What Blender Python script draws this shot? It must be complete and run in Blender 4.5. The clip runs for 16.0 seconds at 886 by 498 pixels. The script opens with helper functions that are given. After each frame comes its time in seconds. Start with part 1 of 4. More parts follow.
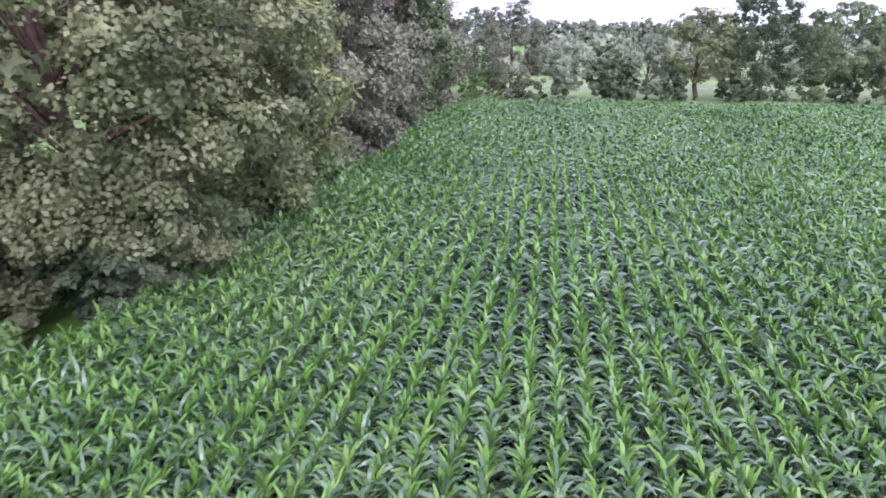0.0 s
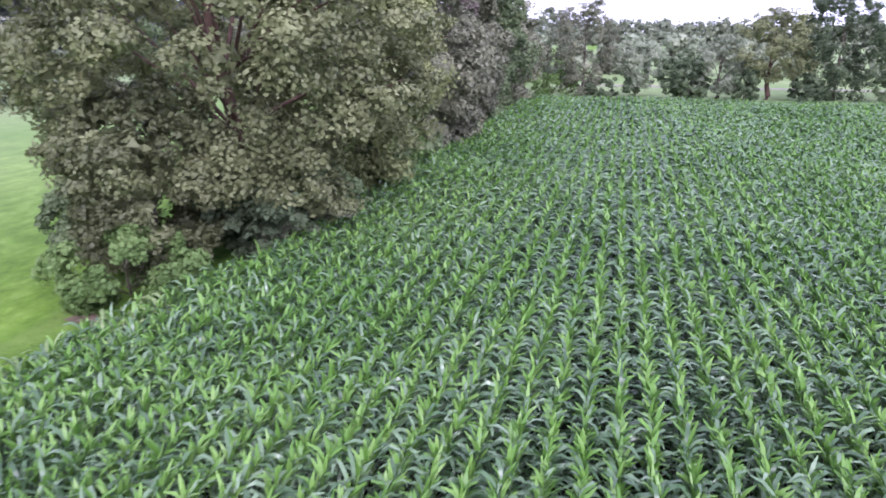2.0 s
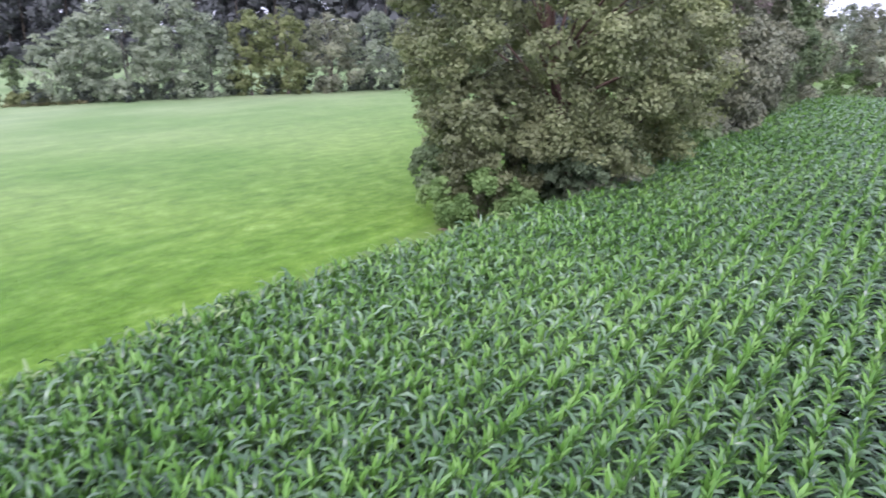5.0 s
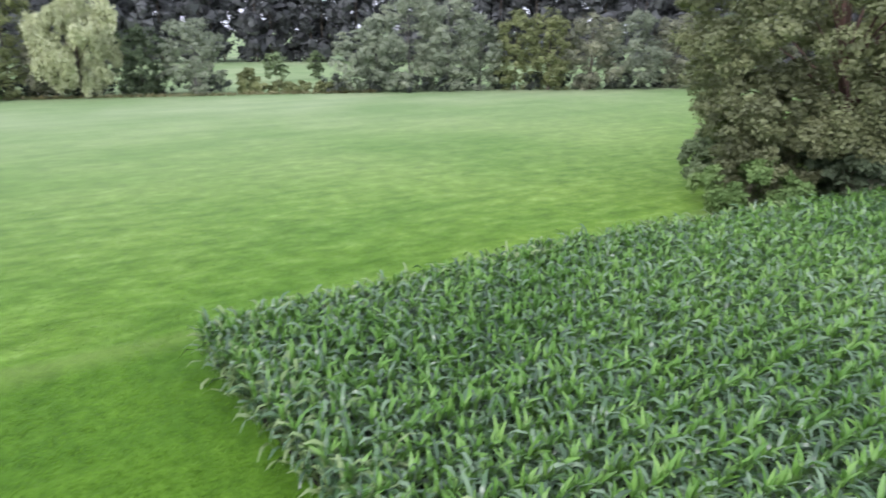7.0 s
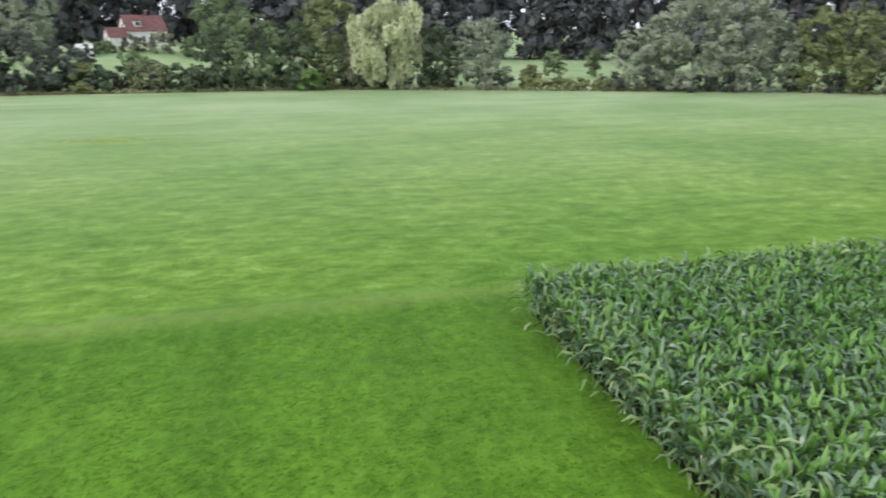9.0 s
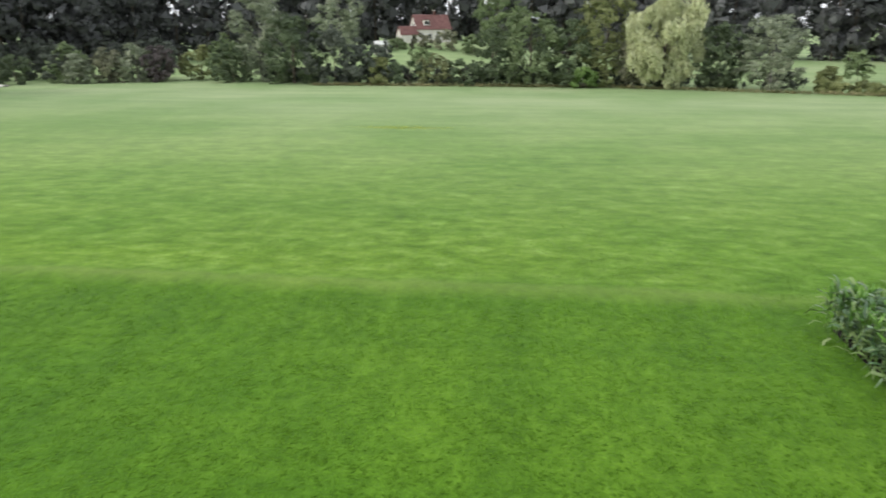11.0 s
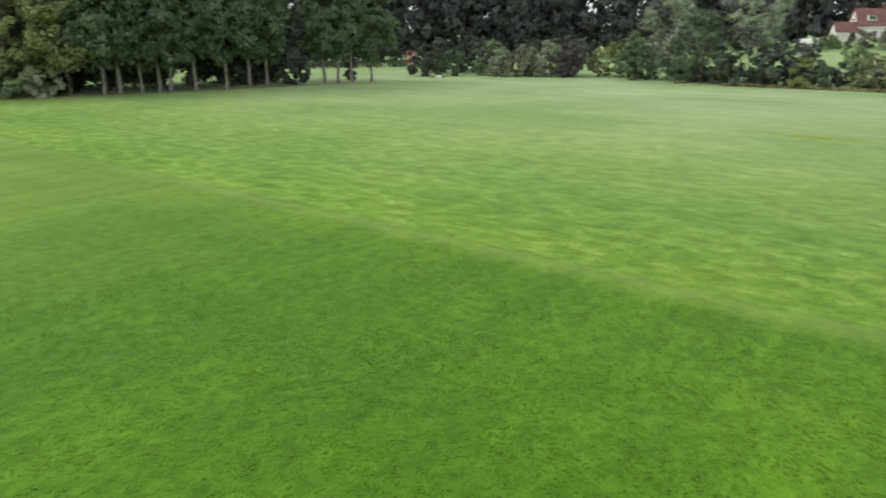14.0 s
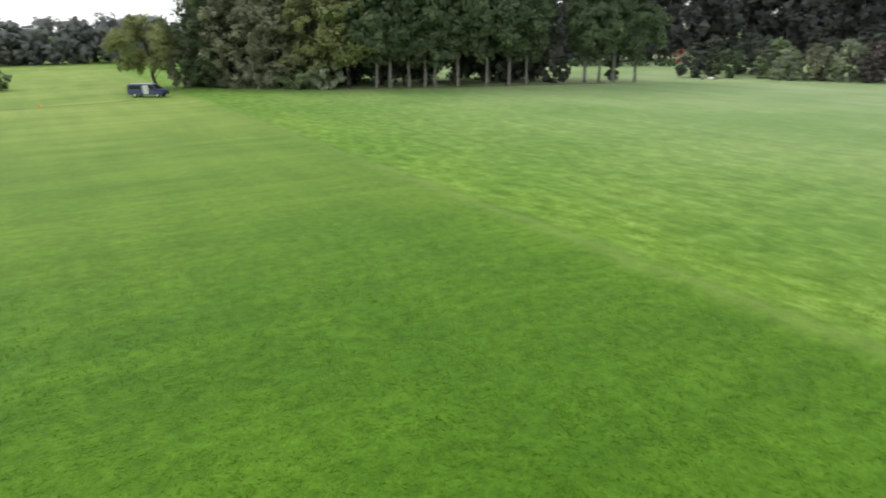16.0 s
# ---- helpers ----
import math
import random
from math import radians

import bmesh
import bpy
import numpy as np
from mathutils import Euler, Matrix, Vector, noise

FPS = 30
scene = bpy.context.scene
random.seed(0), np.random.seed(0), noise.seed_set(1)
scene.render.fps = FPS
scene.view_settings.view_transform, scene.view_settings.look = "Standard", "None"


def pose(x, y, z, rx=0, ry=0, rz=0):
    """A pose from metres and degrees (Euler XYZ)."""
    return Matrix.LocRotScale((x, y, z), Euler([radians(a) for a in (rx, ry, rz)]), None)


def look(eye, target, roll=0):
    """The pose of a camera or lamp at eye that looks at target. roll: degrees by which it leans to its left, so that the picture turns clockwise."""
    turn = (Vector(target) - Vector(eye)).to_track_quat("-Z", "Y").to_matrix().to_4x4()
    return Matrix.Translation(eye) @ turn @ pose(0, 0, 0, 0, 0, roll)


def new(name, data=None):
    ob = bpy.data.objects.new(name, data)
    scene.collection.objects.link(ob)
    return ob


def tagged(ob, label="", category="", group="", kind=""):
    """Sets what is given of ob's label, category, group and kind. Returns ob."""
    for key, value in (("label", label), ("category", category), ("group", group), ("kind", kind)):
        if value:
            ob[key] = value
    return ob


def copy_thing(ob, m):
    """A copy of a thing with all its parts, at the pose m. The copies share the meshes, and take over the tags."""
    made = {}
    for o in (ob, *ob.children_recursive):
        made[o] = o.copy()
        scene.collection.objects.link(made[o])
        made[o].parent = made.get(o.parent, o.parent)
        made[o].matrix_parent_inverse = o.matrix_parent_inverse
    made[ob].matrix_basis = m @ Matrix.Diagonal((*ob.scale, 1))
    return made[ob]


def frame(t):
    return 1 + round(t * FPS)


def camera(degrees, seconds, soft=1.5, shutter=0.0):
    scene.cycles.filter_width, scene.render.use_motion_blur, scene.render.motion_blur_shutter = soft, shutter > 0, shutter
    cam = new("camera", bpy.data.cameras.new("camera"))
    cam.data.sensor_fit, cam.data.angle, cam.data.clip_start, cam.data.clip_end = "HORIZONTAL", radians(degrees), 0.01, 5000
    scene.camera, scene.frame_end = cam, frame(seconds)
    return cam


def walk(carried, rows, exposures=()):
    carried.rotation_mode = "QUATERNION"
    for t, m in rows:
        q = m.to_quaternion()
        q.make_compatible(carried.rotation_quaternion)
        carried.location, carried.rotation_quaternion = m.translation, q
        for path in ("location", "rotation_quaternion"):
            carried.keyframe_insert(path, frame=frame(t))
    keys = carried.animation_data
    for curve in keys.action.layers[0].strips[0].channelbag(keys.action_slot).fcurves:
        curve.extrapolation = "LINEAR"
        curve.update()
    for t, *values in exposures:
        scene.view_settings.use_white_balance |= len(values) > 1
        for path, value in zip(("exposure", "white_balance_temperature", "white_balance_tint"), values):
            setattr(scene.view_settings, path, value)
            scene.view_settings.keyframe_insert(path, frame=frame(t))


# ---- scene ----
cam = camera(65.2, 16.0, soft=1.6, shutter=0.5)
PATH = [
    (0, (-3.191, 1.936, 10.356), (-6.024, 20.829, 4.438), 0.20),
    (0.5, (-3.227, 0.45, 10.362), (-6.456, 19.276, 4.434), 0.28),
    (1, (-3.268, -1.017, 10.345), (-6.926, 17.73, 4.415), 0.29),
    (1.5, (-3.271, -2.538, 10.347), (-7.353, 16.117, 4.404), 0.39),
    (2, (-3.229, -4.076, 10.344), (-7.843, 14.453, 4.394), 0.42),
    (2.5, (-3.147, -5.645, 10.353), (-8.523, 12.67, 4.383), 0.41),
    (3, (-3.033, -7.225, 10.347), (-9.435, 10.754, 4.365), 0.38),
    (3.5, (-2.842, -8.812, 10.334), (-10.375, 8.721, 4.345), 0.30),
    (6, (-0.794, -16.642, 10.195), (-14.086, -2.964, 4.173), 0.33),
    (6.5, (-0.351, -18.008, 10.147), (-14.793, -5.554, 4.119), 0.37),
    (7, (0.043, -19.209, 10.097), (-15.474, -8.132, 4.055), 0.36),
    (7.5, (0.481, -20.252, 10.051), (-15.99, -10.656, 3.998), 0.22),
    (8, (0.942, -21.173, 10.031), (-16.338, -13.137, 3.962), 0.22),
    (8.5, (1.386, -21.966, 10.019), (-16.556, -15.554, 3.939), 0.09),
    (9, (1.862, -22.664, 10.015), (-16.59, -17.929, 3.926), 0.05),
    (11.5, (3.183, -24.574, 9.976), (-15.448, -28.483, 3.843), -0.23),
    (12, (3.183, -24.602, 9.962), (-15.004, -30.223, 3.827), -0.32),
    (12.5, (3.19, -24.567, 9.985), (-14.397, -31.849, 3.845), -0.41),
    (13, (3.138, -24.531, 10.02), (-13.706, -33.397, 3.883), -0.45),
    (13.5, (2.925, -24.565, 10.021), (-13.025, -34.956, 3.888), -0.54),
    (14, (2.53, -24.711, 9.997), (-12.394, -36.533, 3.872), -0.61),
    (14.5, (1.963, -24.996, 10.025), (-11.807, -38.143, 3.898), -0.64),
    (15, (1.226, -25.458, 10.026), (-11.281, -39.814, 3.906), -0.69),
    (15.5, (0.353, -26.077, 10.052), (-10.784, -41.52, 3.93), -0.68),
    (16, (-0.548, -26.73, 10.163), (-10.21, -43.133, 4.031), -0.76),
]
walk(cam, [(t, look(eye, target, roll)) for t, eye, target, roll in PATH],
     exposures=[(0.0, 0.97, 5450, 38), (3.5, 0.99, 5450, 34), (6.5, 0.76, 5700, 21), (9.0, 0.5, 5950, 14), (12.0, 0.4, 6500, 7), (16.0, 0.4, 6550, 5)])

# ---------------------------------------------------------------- light: bright evening overcast, soft sun from the south
SUN_ELEVATION, SUN_AZIMUTH = radians(36), radians(155)  # azimuth clockwise from +y
world = bpy.data.worlds.new("world")
scene.world = world
world.use_nodes = True
wn, wl = world.node_tree.nodes, world.node_tree.links
sky = wn.new("ShaderNodeTexSky")
sky.sky_type, sky.sun_disc = "NISHITA", False
sky.sun_elevation, sky.sun_rotation = SUN_ELEVATION, SUN_AZIMUTH
sky.air_density, sky.dust_density, sky.ozone_density = 1.0, 2.0, 1.0
grey = wn.new("ShaderNodeHueSaturation")
grey.inputs["Saturation"].default_value = 0.22
wl.new(sky.outputs[0], grey.inputs["Color"])
cloud = wn.new("ShaderNodeMix")  # a closed layer of bright cloud under the clear sky
cloud.data_type = "RGBA"
cloud.inputs[0].default_value = 0.75
cloud.inputs[7].default_value = (6.6, 6.7, 7.0, 1)
wl.new(grey.outputs[0], cloud.inputs[6])
wl.new(cloud.outputs[2], wn["Background"].inputs["Color"])
wn["Background"].inputs["Strength"].default_value = 0.15
sun = new("sun", bpy.data.lights.new("sun", "SUN"))
sun.data.energy, sun.data.angle, sun.data.color = 1.1, radians(20), (1.0, 0.93, 0.82)
sun.matrix_world = look((math.sin(SUN_AZIMUTH) * 50, math.cos(SUN_AZIMUTH) * 50, 50 * math.tan(SUN_ELEVATION)), (0, 0, 0))


# ---------------------------------------------------------------- materials
def shader(name, rough=0.6, spec=0.4):
    m = bpy.data.materials.new(name)
    m.use_nodes = True
    b = m.node_tree.nodes["Principled BSDF"]
    b.inputs["Roughness"].default_value = rough
    b.inputs["Specular IOR Level"].default_value = spec
    return m, m.node_tree.nodes, m.node_tree.links, b


def ramp(nodes, stops):
    r = nodes.new("ShaderNodeValToRGB")
    while len(r.color_ramp.elements) < len(stops):
        r.color_ramp.elements.new(0.5)
    for e, (p, c) in zip(r.color_ramp.elements, stops):
        e.position, e.color = p, (*c, 1)
    return r


def noise_tex(nodes, links, scale, detail=3.0, coords=None, rough=0.55):
    n = nodes.new("ShaderNodeTexNoise")
    n.inputs["Scale"].default_value, n.inputs["Detail"].default_value, n.inputs["Roughness"].default_value = scale, detail, rough
    if coords is not None:
        links.new(coords, n.inputs["Vector"])
    return n


def blend(nodes, links, a, b, fac, mode="MIX"):
    """Mix of two colours: sockets or tuples; fac a socket or a number."""
    n = nodes.new("ShaderNodeMix")
    n.data_type, n.blend_type = "RGBA", mode
    for value, socket in ((fac, n.inputs[0]), (a, n.inputs[6]), (b, n.inputs[7])):
        if isinstance(value, (int, float)):
            socket.default_value = value
        elif isinstance(value, tuple):
            socket.default_value = (*value, 1)
        else:
            links.new(value, socket)
    return n.outputs[2]


def leaf_material(name, dark, mid, light, rough=0.5, spec=0.35, thin=0.25, patch=0.35, single=0.35, sheen=0.0):
    """Leaves: colour varies leaf by leaf and in larger patches; a little light passes through."""
    m, n, l, b = shader(name, rough, spec)
    b.inputs["Sheen Weight"].default_value, b.inputs["Sheen Roughness"].default_value = sheen, 0.4
    b.inputs["Sheen Tint"].default_value = (0.85, 1.0, 0.88, 1)
    geo = n.new("ShaderNodeNewGeometry")
    info = n.new("ShaderNodeObjectInfo")
    tone = ramp(n, [(0.0, dark), (0.5, mid), (1.0, light)])
    big = noise_tex(n, l, patch, 2.0, geo.outputs["Position"])
    mix = n.new("ShaderNodeMath")
    mix.operation = "MULTIPLY_ADD"
    l.new(geo.outputs["Random Per Island"], mix.inputs[0])
    mix.inputs[1].default_value = single
    lift = n.new("ShaderNodeMapRange")
    l.new(big.outputs[0], lift.inputs[0])
    lift.inputs[1].default_value, lift.inputs[2].default_value = 0.32, 0.68
    lift.inputs[3].default_value, lift.inputs[4].default_value = 0.0, 1.0 - single
    l.new(lift.outputs[0], mix.inputs[2])
    l.new(mix.outputs[0], tone.inputs[0])
    hue = n.new("ShaderNodeHueSaturation")
    spread = n.new("ShaderNodeMapRange")
    l.new(info.outputs["Random"], spread.inputs[0])
    spread.inputs[3].default_value, spread.inputs[4].default_value = 0.82, 1.2
    l.new(spread.outputs[0], hue.inputs["Value"])
    l.new(tone.outputs[0], hue.inputs["Color"])
    l.new(hue.outputs[0], b.inputs["Base Color"])
    out = n["Material Output"]
    tr = n.new("ShaderNodeBsdfTranslucent")
    l.new(hue.outputs[0], tr.inputs["Color"])
    ms = n.new("ShaderNodeMixShader")
    ms.inputs[0].default_value = thin
    l.new(b.outputs[0], ms.inputs[1])
    l.new(tr.outputs[0], ms.inputs[2])
    l.new(ms.outputs[0], out.inputs[0])
    return m


def rough_material(name, a, b2, scale=4.0, rough=0.8, bump=0.3, spec=0.3):
    """A surface of two tones with grain and relief."""
    m, n, l, b = shader(name, rough, spec)
    tc = n.new("ShaderNodeTexCoord")
    big = noise_tex(n, l, scale, 5.0, tc.outputs["Object"])
    fine = noise_tex(n, l, scale * 9, 3.0, tc.outputs["Object"])
    tone = ramp(n, [(0.3, a), (0.7, b2)])
    l.new(big.outputs[0], tone.inputs[0])
    shade = blend(n, l, tone.outputs[0], fine.outputs[0], 0.35, "OVERLAY")
    l.new(shade, b.inputs["Base Color"])
    bp = n.new("ShaderNodeBump")
    bp.inputs["Strength"].default_value = bump
    l.new(fine.outputs[0], bp.inputs["Height"])
    l.new(bp.outputs[0], b.inputs["Normal"])
    return m


LEAF_OAK = leaf_material("leaf_oak", (0.090, 0.101, 0.044), (0.183, 0.204, 0.093), (0.321, 0.343, 0.166), rough=0.5, spec=0.35)
LEAF_OLIVE = leaf_material("leaf_olive", (0.126, 0.146, 0.061), (0.228, 0.258, 0.110), (0.372, 0.396, 0.177), rough=0.6, spec=0.22)
LEAF_DARK = leaf_material("leaf_dark", (0.127, 0.138, 0.092), (0.232, 0.242, 0.162), (0.373, 0.369, 0.240), rough=0.6, spec=0.22)
LEAF_MID = leaf_material("leaf_mid", (0.100, 0.141, 0.067), (0.192, 0.251, 0.123), (0.320, 0.397, 0.198), rough=0.6, spec=0.22)
LEAF_GREY = leaf_material("leaf_grey", (0.168, 0.201, 0.135), (0.297, 0.337, 0.233), (0.466, 0.499, 0.356), rough=0.6, spec=0.22)
LEAF_PALE = leaf_material("leaf_pale", (0.396, 0.433, 0.237), (0.667, 0.704, 0.413), (0.924, 0.950, 0.627), rough=0.6, spec=0.2)
LEAF_BRIGHT = leaf_material("leaf_bright", (0.081, 0.142, 0.038), (0.157, 0.246, 0.075), (0.265, 0.366, 0.128), rough=0.6, spec=0.22)
LEAF_PURPLE = leaf_material("leaf_purple", (0.055, 0.045, 0.045), (0.12, 0.10, 0.10), (0.20, 0.17, 0.16))
LEAF_DRY = leaf_material("leaf_dry", (0.15, 0.12, 0.10), (0.25, 0.20, 0.18), (0.34, 0.29, 0.26))
LEAF_WOOD = leaf_material("leaf_wood", (0.058, 0.070, 0.058), (0.098, 0.114, 0.092), (0.155, 0.175, 0.138), patch=0.12, rough=0.7, spec=0.15)
LEAF_FOREST = leaf_material("leaf_forest", (0.060, 0.085, 0.046), (0.118, 0.158, 0.085), (0.195, 0.245, 0.135), rough=0.6, spec=0.2)
# paler, bluer copies of the wood leaves: distance haze mixed into the colour
LEAF_BACK_HAZE = leaf_material("leaf_back_haze", (0.080, 0.082, 0.086), (0.130, 0.135, 0.135), (0.200, 0.210, 0.200), patch=0.12, rough=0.7, spec=0.15)
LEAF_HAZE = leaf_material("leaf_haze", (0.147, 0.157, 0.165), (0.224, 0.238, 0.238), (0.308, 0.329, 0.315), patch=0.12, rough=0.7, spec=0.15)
CORN = leaf_material("corn_leaf", (0.025, 0.071, 0.021), (0.088, 0.182, 0.063), (0.302, 0.426, 0.243), rough=0.32, spec=0.7, thin=0.08, patch=0.09, single=0.7, sheen=0.12)
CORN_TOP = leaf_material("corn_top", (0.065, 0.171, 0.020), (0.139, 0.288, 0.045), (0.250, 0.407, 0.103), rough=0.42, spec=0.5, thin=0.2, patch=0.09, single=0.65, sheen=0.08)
CORN_EDGE = leaf_material("corn_edge", (0.125, 0.201, 0.066), (0.223, 0.321, 0.110), (0.375, 0.454, 0.200), rough=0.45, spec=0.5, thin=0.2, patch=0.3)
GRASS = leaf_material("grass_blade", (0.066, 0.150, 0.009), (0.094, 0.202, 0.014), (0.125, 0.25, 0.022), rough=0.8, spec=0.1, thin=0.3, patch=0.15)
BARK = rough_material("bark", (0.06, 0.048, 0.036), (0.17, 0.14, 0.11), 3.0)
BARK_RED = rough_material("bark_red", (0.055, 0.034, 0.026), (0.125, 0.075, 0.055), 3.0)
BARK_PALE = rough_material("bark_pale", (0.12, 0.115, 0.10), (0.30, 0.28, 0.25), 3.0)


def ground_material():
    """Meadow: a taller dense strip beside the field, a pale seam along x = -23, rough mown grass in swaths beyond."""
    m, n, l, b = shader("meadow", 0.9, 0.12)
    b.inputs["Sheen Weight"].default_value, b.inputs["Sheen Roughness"].default_value = 0.06, 0.45
    b.inputs["Sheen Tint"].default_value = (0.82, 1.0, 0.70, 1)
    geo = n.new("ShaderNodeNewGeometry")
    pos = geo.outputs["Position"]
    xyz = n.new("ShaderNodeSeparateXYZ")
    l.new(pos, xyz.inputs[0])
    big = noise_tex(n, l, 0.05, 4.0, pos)
    clump = noise_tex(n, l, 1.7, 6.0, pos, 0.72)
    fine = noise_tex(n, l, 9.0, 4.0, pos, 0.7)

    def stretched(sx, sy, detail, turn=0.06):
        s = n.new("ShaderNodeMapping")
        s.inputs["Scale"].default_value = (sx, sy, 1)
        s.inputs["Rotation"].default_value = (0, 0, turn)
        l.new(pos, s.inputs[0])
        return noise_tex(n, l, 1.0, detail, s.outputs[0], 0.65)

    swath = stretched(0.95, 0.50, 6.0)
    lane = stretched(0.30, 0.035, 3.0)
    drift = stretched(0.06, 0.42, 4.0, 0.45)  # grass laid over by the wind in long waves
    tall = ramp(n, [(0.34, (0.052, 0.128, 0.004)), (0.50, (0.077, 0.178, 0.008)), (0.66, (0.104, 0.224, 0.014))])
    l.new(clump.outputs[0], tall.inputs[0])
    cut = ramp(n, [(0.32, (0.072, 0.158, 0.009)), (0.50, (0.126, 0.240, 0.021)), (0.64, (0.180, 0.308, 0.046)), (0.76, (0.235, 0.365, 0.085))])
    l.new(swath.outputs[0], cut.inputs[0])
    mottle = blend(n, l, cut.outputs[0], clump.outputs[0], 0.45, "OVERLAY")
    haze_west = n.new("ShaderNodeMapRange")  # distance haze painted in: the far half of the meadow turns pale
    l.new(xyz.outputs[0], haze_west.inputs[0])
    haze_west.inputs[1].default_value, haze_west.inputs[2].default_value = -26.0, -92.0
    haze_west.inputs[3].default_value, haze_west.inputs[4].default_value = 0.0, 0.9
    mottle = blend(n, l, mottle, (0.264, 0.345, 0.166), haze_west.outputs[0])
    wob = noise_tex(n, l, 0.35, 3.0, pos)
    edge = n.new("ShaderNodeMath")
    edge.operation = "MULTIPLY_ADD"
    l.new(wob.outputs[0], edge.inputs[0])
    edge.inputs[1].default_value = 1.6
    l.new(xyz.outputs[0], edge.inputs[2])
    side = n.new("ShaderNodeMapRange")
    l.new(edge.outputs[0], side.inputs[0])
    side.inputs[1].default_value, side.inputs[2].default_value = -23.4, -21.4
    haze_south = n.new("ShaderNodeMapRange")  # the same painted haze in the far end of the strip
    l.new(xyz.outputs[1], haze_south.inputs[0])
    haze_south.inputs[1].default_value, haze_south.inputs[2].default_value = -48.0, -135.0
    haze_south.inputs[3].default_value, haze_south.inputs[4].default_value = 0.0, 0.8
    lush = blend(n, l, tall.outputs[0], (0.215, 0.295, 0.062), haze_south.outputs[0])
    haze_north = n.new("ShaderNodeMapRange")  # and painted haze on the pasture beyond the maize
    l.new(xyz.outputs[1], haze_north.inputs[0])
    haze_north.inputs[1].default_value, haze_north.inputs[2].default_value = 90.0, 125.0
    haze_north.inputs[3].default_value, haze_north.inputs[4].default_value = 0.0, 0.85
    lush = blend(n, l, lush, (0.245, 0.320, 0.140), haze_north.outputs[0])
    wave = ramp(n, [(0.36, (0.88, 0.90, 0.87)), (0.64, (1.15, 1.11, 1.13))])
    l.new(drift.outputs[0], wave.inputs[0])
    lush = blend(n, l, lush, wave.outputs[0], 1.0, "MULTIPLY")
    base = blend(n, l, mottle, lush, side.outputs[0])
    seam = ramp(n, [(0.0, (0, 0, 0)), (0.41, (0, 0, 0)), (0.48, (0.42, 0.42, 0.42)), (0.53, (0.36, 0.36, 0.36)), (0.66, (0, 0, 0)), (1.0, (0, 0, 0))])
    across = n.new("ShaderNodeMapRange")
    l.new(edge.outputs[0], across.inputs[0])
    across.inputs[1].default_value, across.inputs[2].default_value = -26.0, -18.0
    l.new(across.outputs[0], seam.inputs[0])
    base = blend(n, l, base, (0.185, 0.26, 0.06), seam.outputs[0])
    tint = ramp(n, [(0.38, (0.84, 0.90, 0.82)), (0.62, (1.16, 1.08, 1.2))])
    l.new(big.outputs[0], tint.inputs[0])
    base = blend(n, l, base, tint.outputs[0], 1.0, "MULTIPLY")
    tint2 = ramp(n, [(0.38, (0.90, 0.93, 0.90)), (0.62, (1.07, 1.05, 1.06))])
    l.new(lane.outputs[0], tint2.inputs[0])
    base = blend(n, l, base, tint2.outputs[0], 1.0, "MULTIPLY")
    base = blend(n, l, base, fine.outputs[0], 0.42, "OVERLAY")
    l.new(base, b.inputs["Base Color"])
    add = n.new("ShaderNodeMath")
    add.operation = "ADD"
    l.new(clump.outputs[0], add.inputs[0])
    l.new(fine.outputs[0], add.inputs[1])
    bp = n.new("ShaderNodeBump")
    bp.inputs["Strength"].default_value, bp.inputs["Distance"].default_value = 0.5, 0.1
    l.new(add.outputs[0], bp.inputs["Height"])
    l.new(bp.outputs[0], b.inputs["Normal"])
    return m


MEADOW = ground_material()
# soil coloured darker than its own tone, for shaded gaps in the maize
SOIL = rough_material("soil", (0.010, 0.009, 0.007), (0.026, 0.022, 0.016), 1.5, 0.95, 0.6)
RNG = np.random.default_rng(7)


# ---------------------------------------------------------------- mesh helpers
def height(x, y):
    """The lie of the land: flat, rising gently behind the western hedge, with a low bank in the meadow."""
    s = np.clip((-np.asarray(x, float) - 128.0) / 70.0, 0, 1)
    bank = 0.10 * np.exp(-(((np.asarray(x, float) + 22.8) / 0.8) ** 2)) * (np.asarray(y, float) < -15) * (np.asarray(y, float) > -138)
    knoll = 0.3 + 5.6 * np.exp(-(((np.asarray(y, float) + 52.0) / 32.0) ** 2))
    return knoll * s * s * (3 - 2 * s) + bank


def part(name, bm, material, parent=None, label=""):
    me = bpy.data.meshes.new(name)
    bm.to_mesh(me)
    bm.free()
    return part_mesh(name, me, material, parent, label)


def part_mesh(name, me, material, parent=None, label=""):
    if material is not None:
        me.materials.append(material)
    ob = new(name, me)
    if parent is not None:
        ob.parent = parent
    if label:
        tagged(ob, label)
    return ob


def quads_mesh(name, corners):
    """A mesh of separate quads from an array (n, 4, 3)."""
    n = len(corners)
    me = bpy.data.meshes.new(name)
    me.vertices.add(4 * n)
    me.vertices.foreach_set("co", np.ascontiguousarray(corners, dtype=np.float32).ravel())
    me.loops.add(4 * n)
    me.loops.foreach_set("vertex_index", np.arange(4 * n, dtype=np.int32))
    me.polygons.add(n)
    me.polygons.foreach_set("loop_start", np.arange(0, 4 * n, 4, dtype=np.int32))
    me.update(calc_edges=True)
    return me


def triangles_mesh(name, corners):
    """A mesh of separate triangles from an array (n, 3, 3)."""
    n = len(corners)
    me = bpy.data.meshes.new(name)
    me.vertices.add(3 * n)
    me.vertices.foreach_set("co", np.ascontiguousarray(corners, dtype=np.float32).ravel())
    me.loops.add(3 * n)
    me.loops.foreach_set("vertex_index", np.arange(3 * n, dtype=np.int32))
    me.polygons.add(n)
    me.polygons.foreach_set("loop_start", np.arange(0, 3 * n, 3, dtype=np.int32))
    me.update(calc_edges=True)
    return me


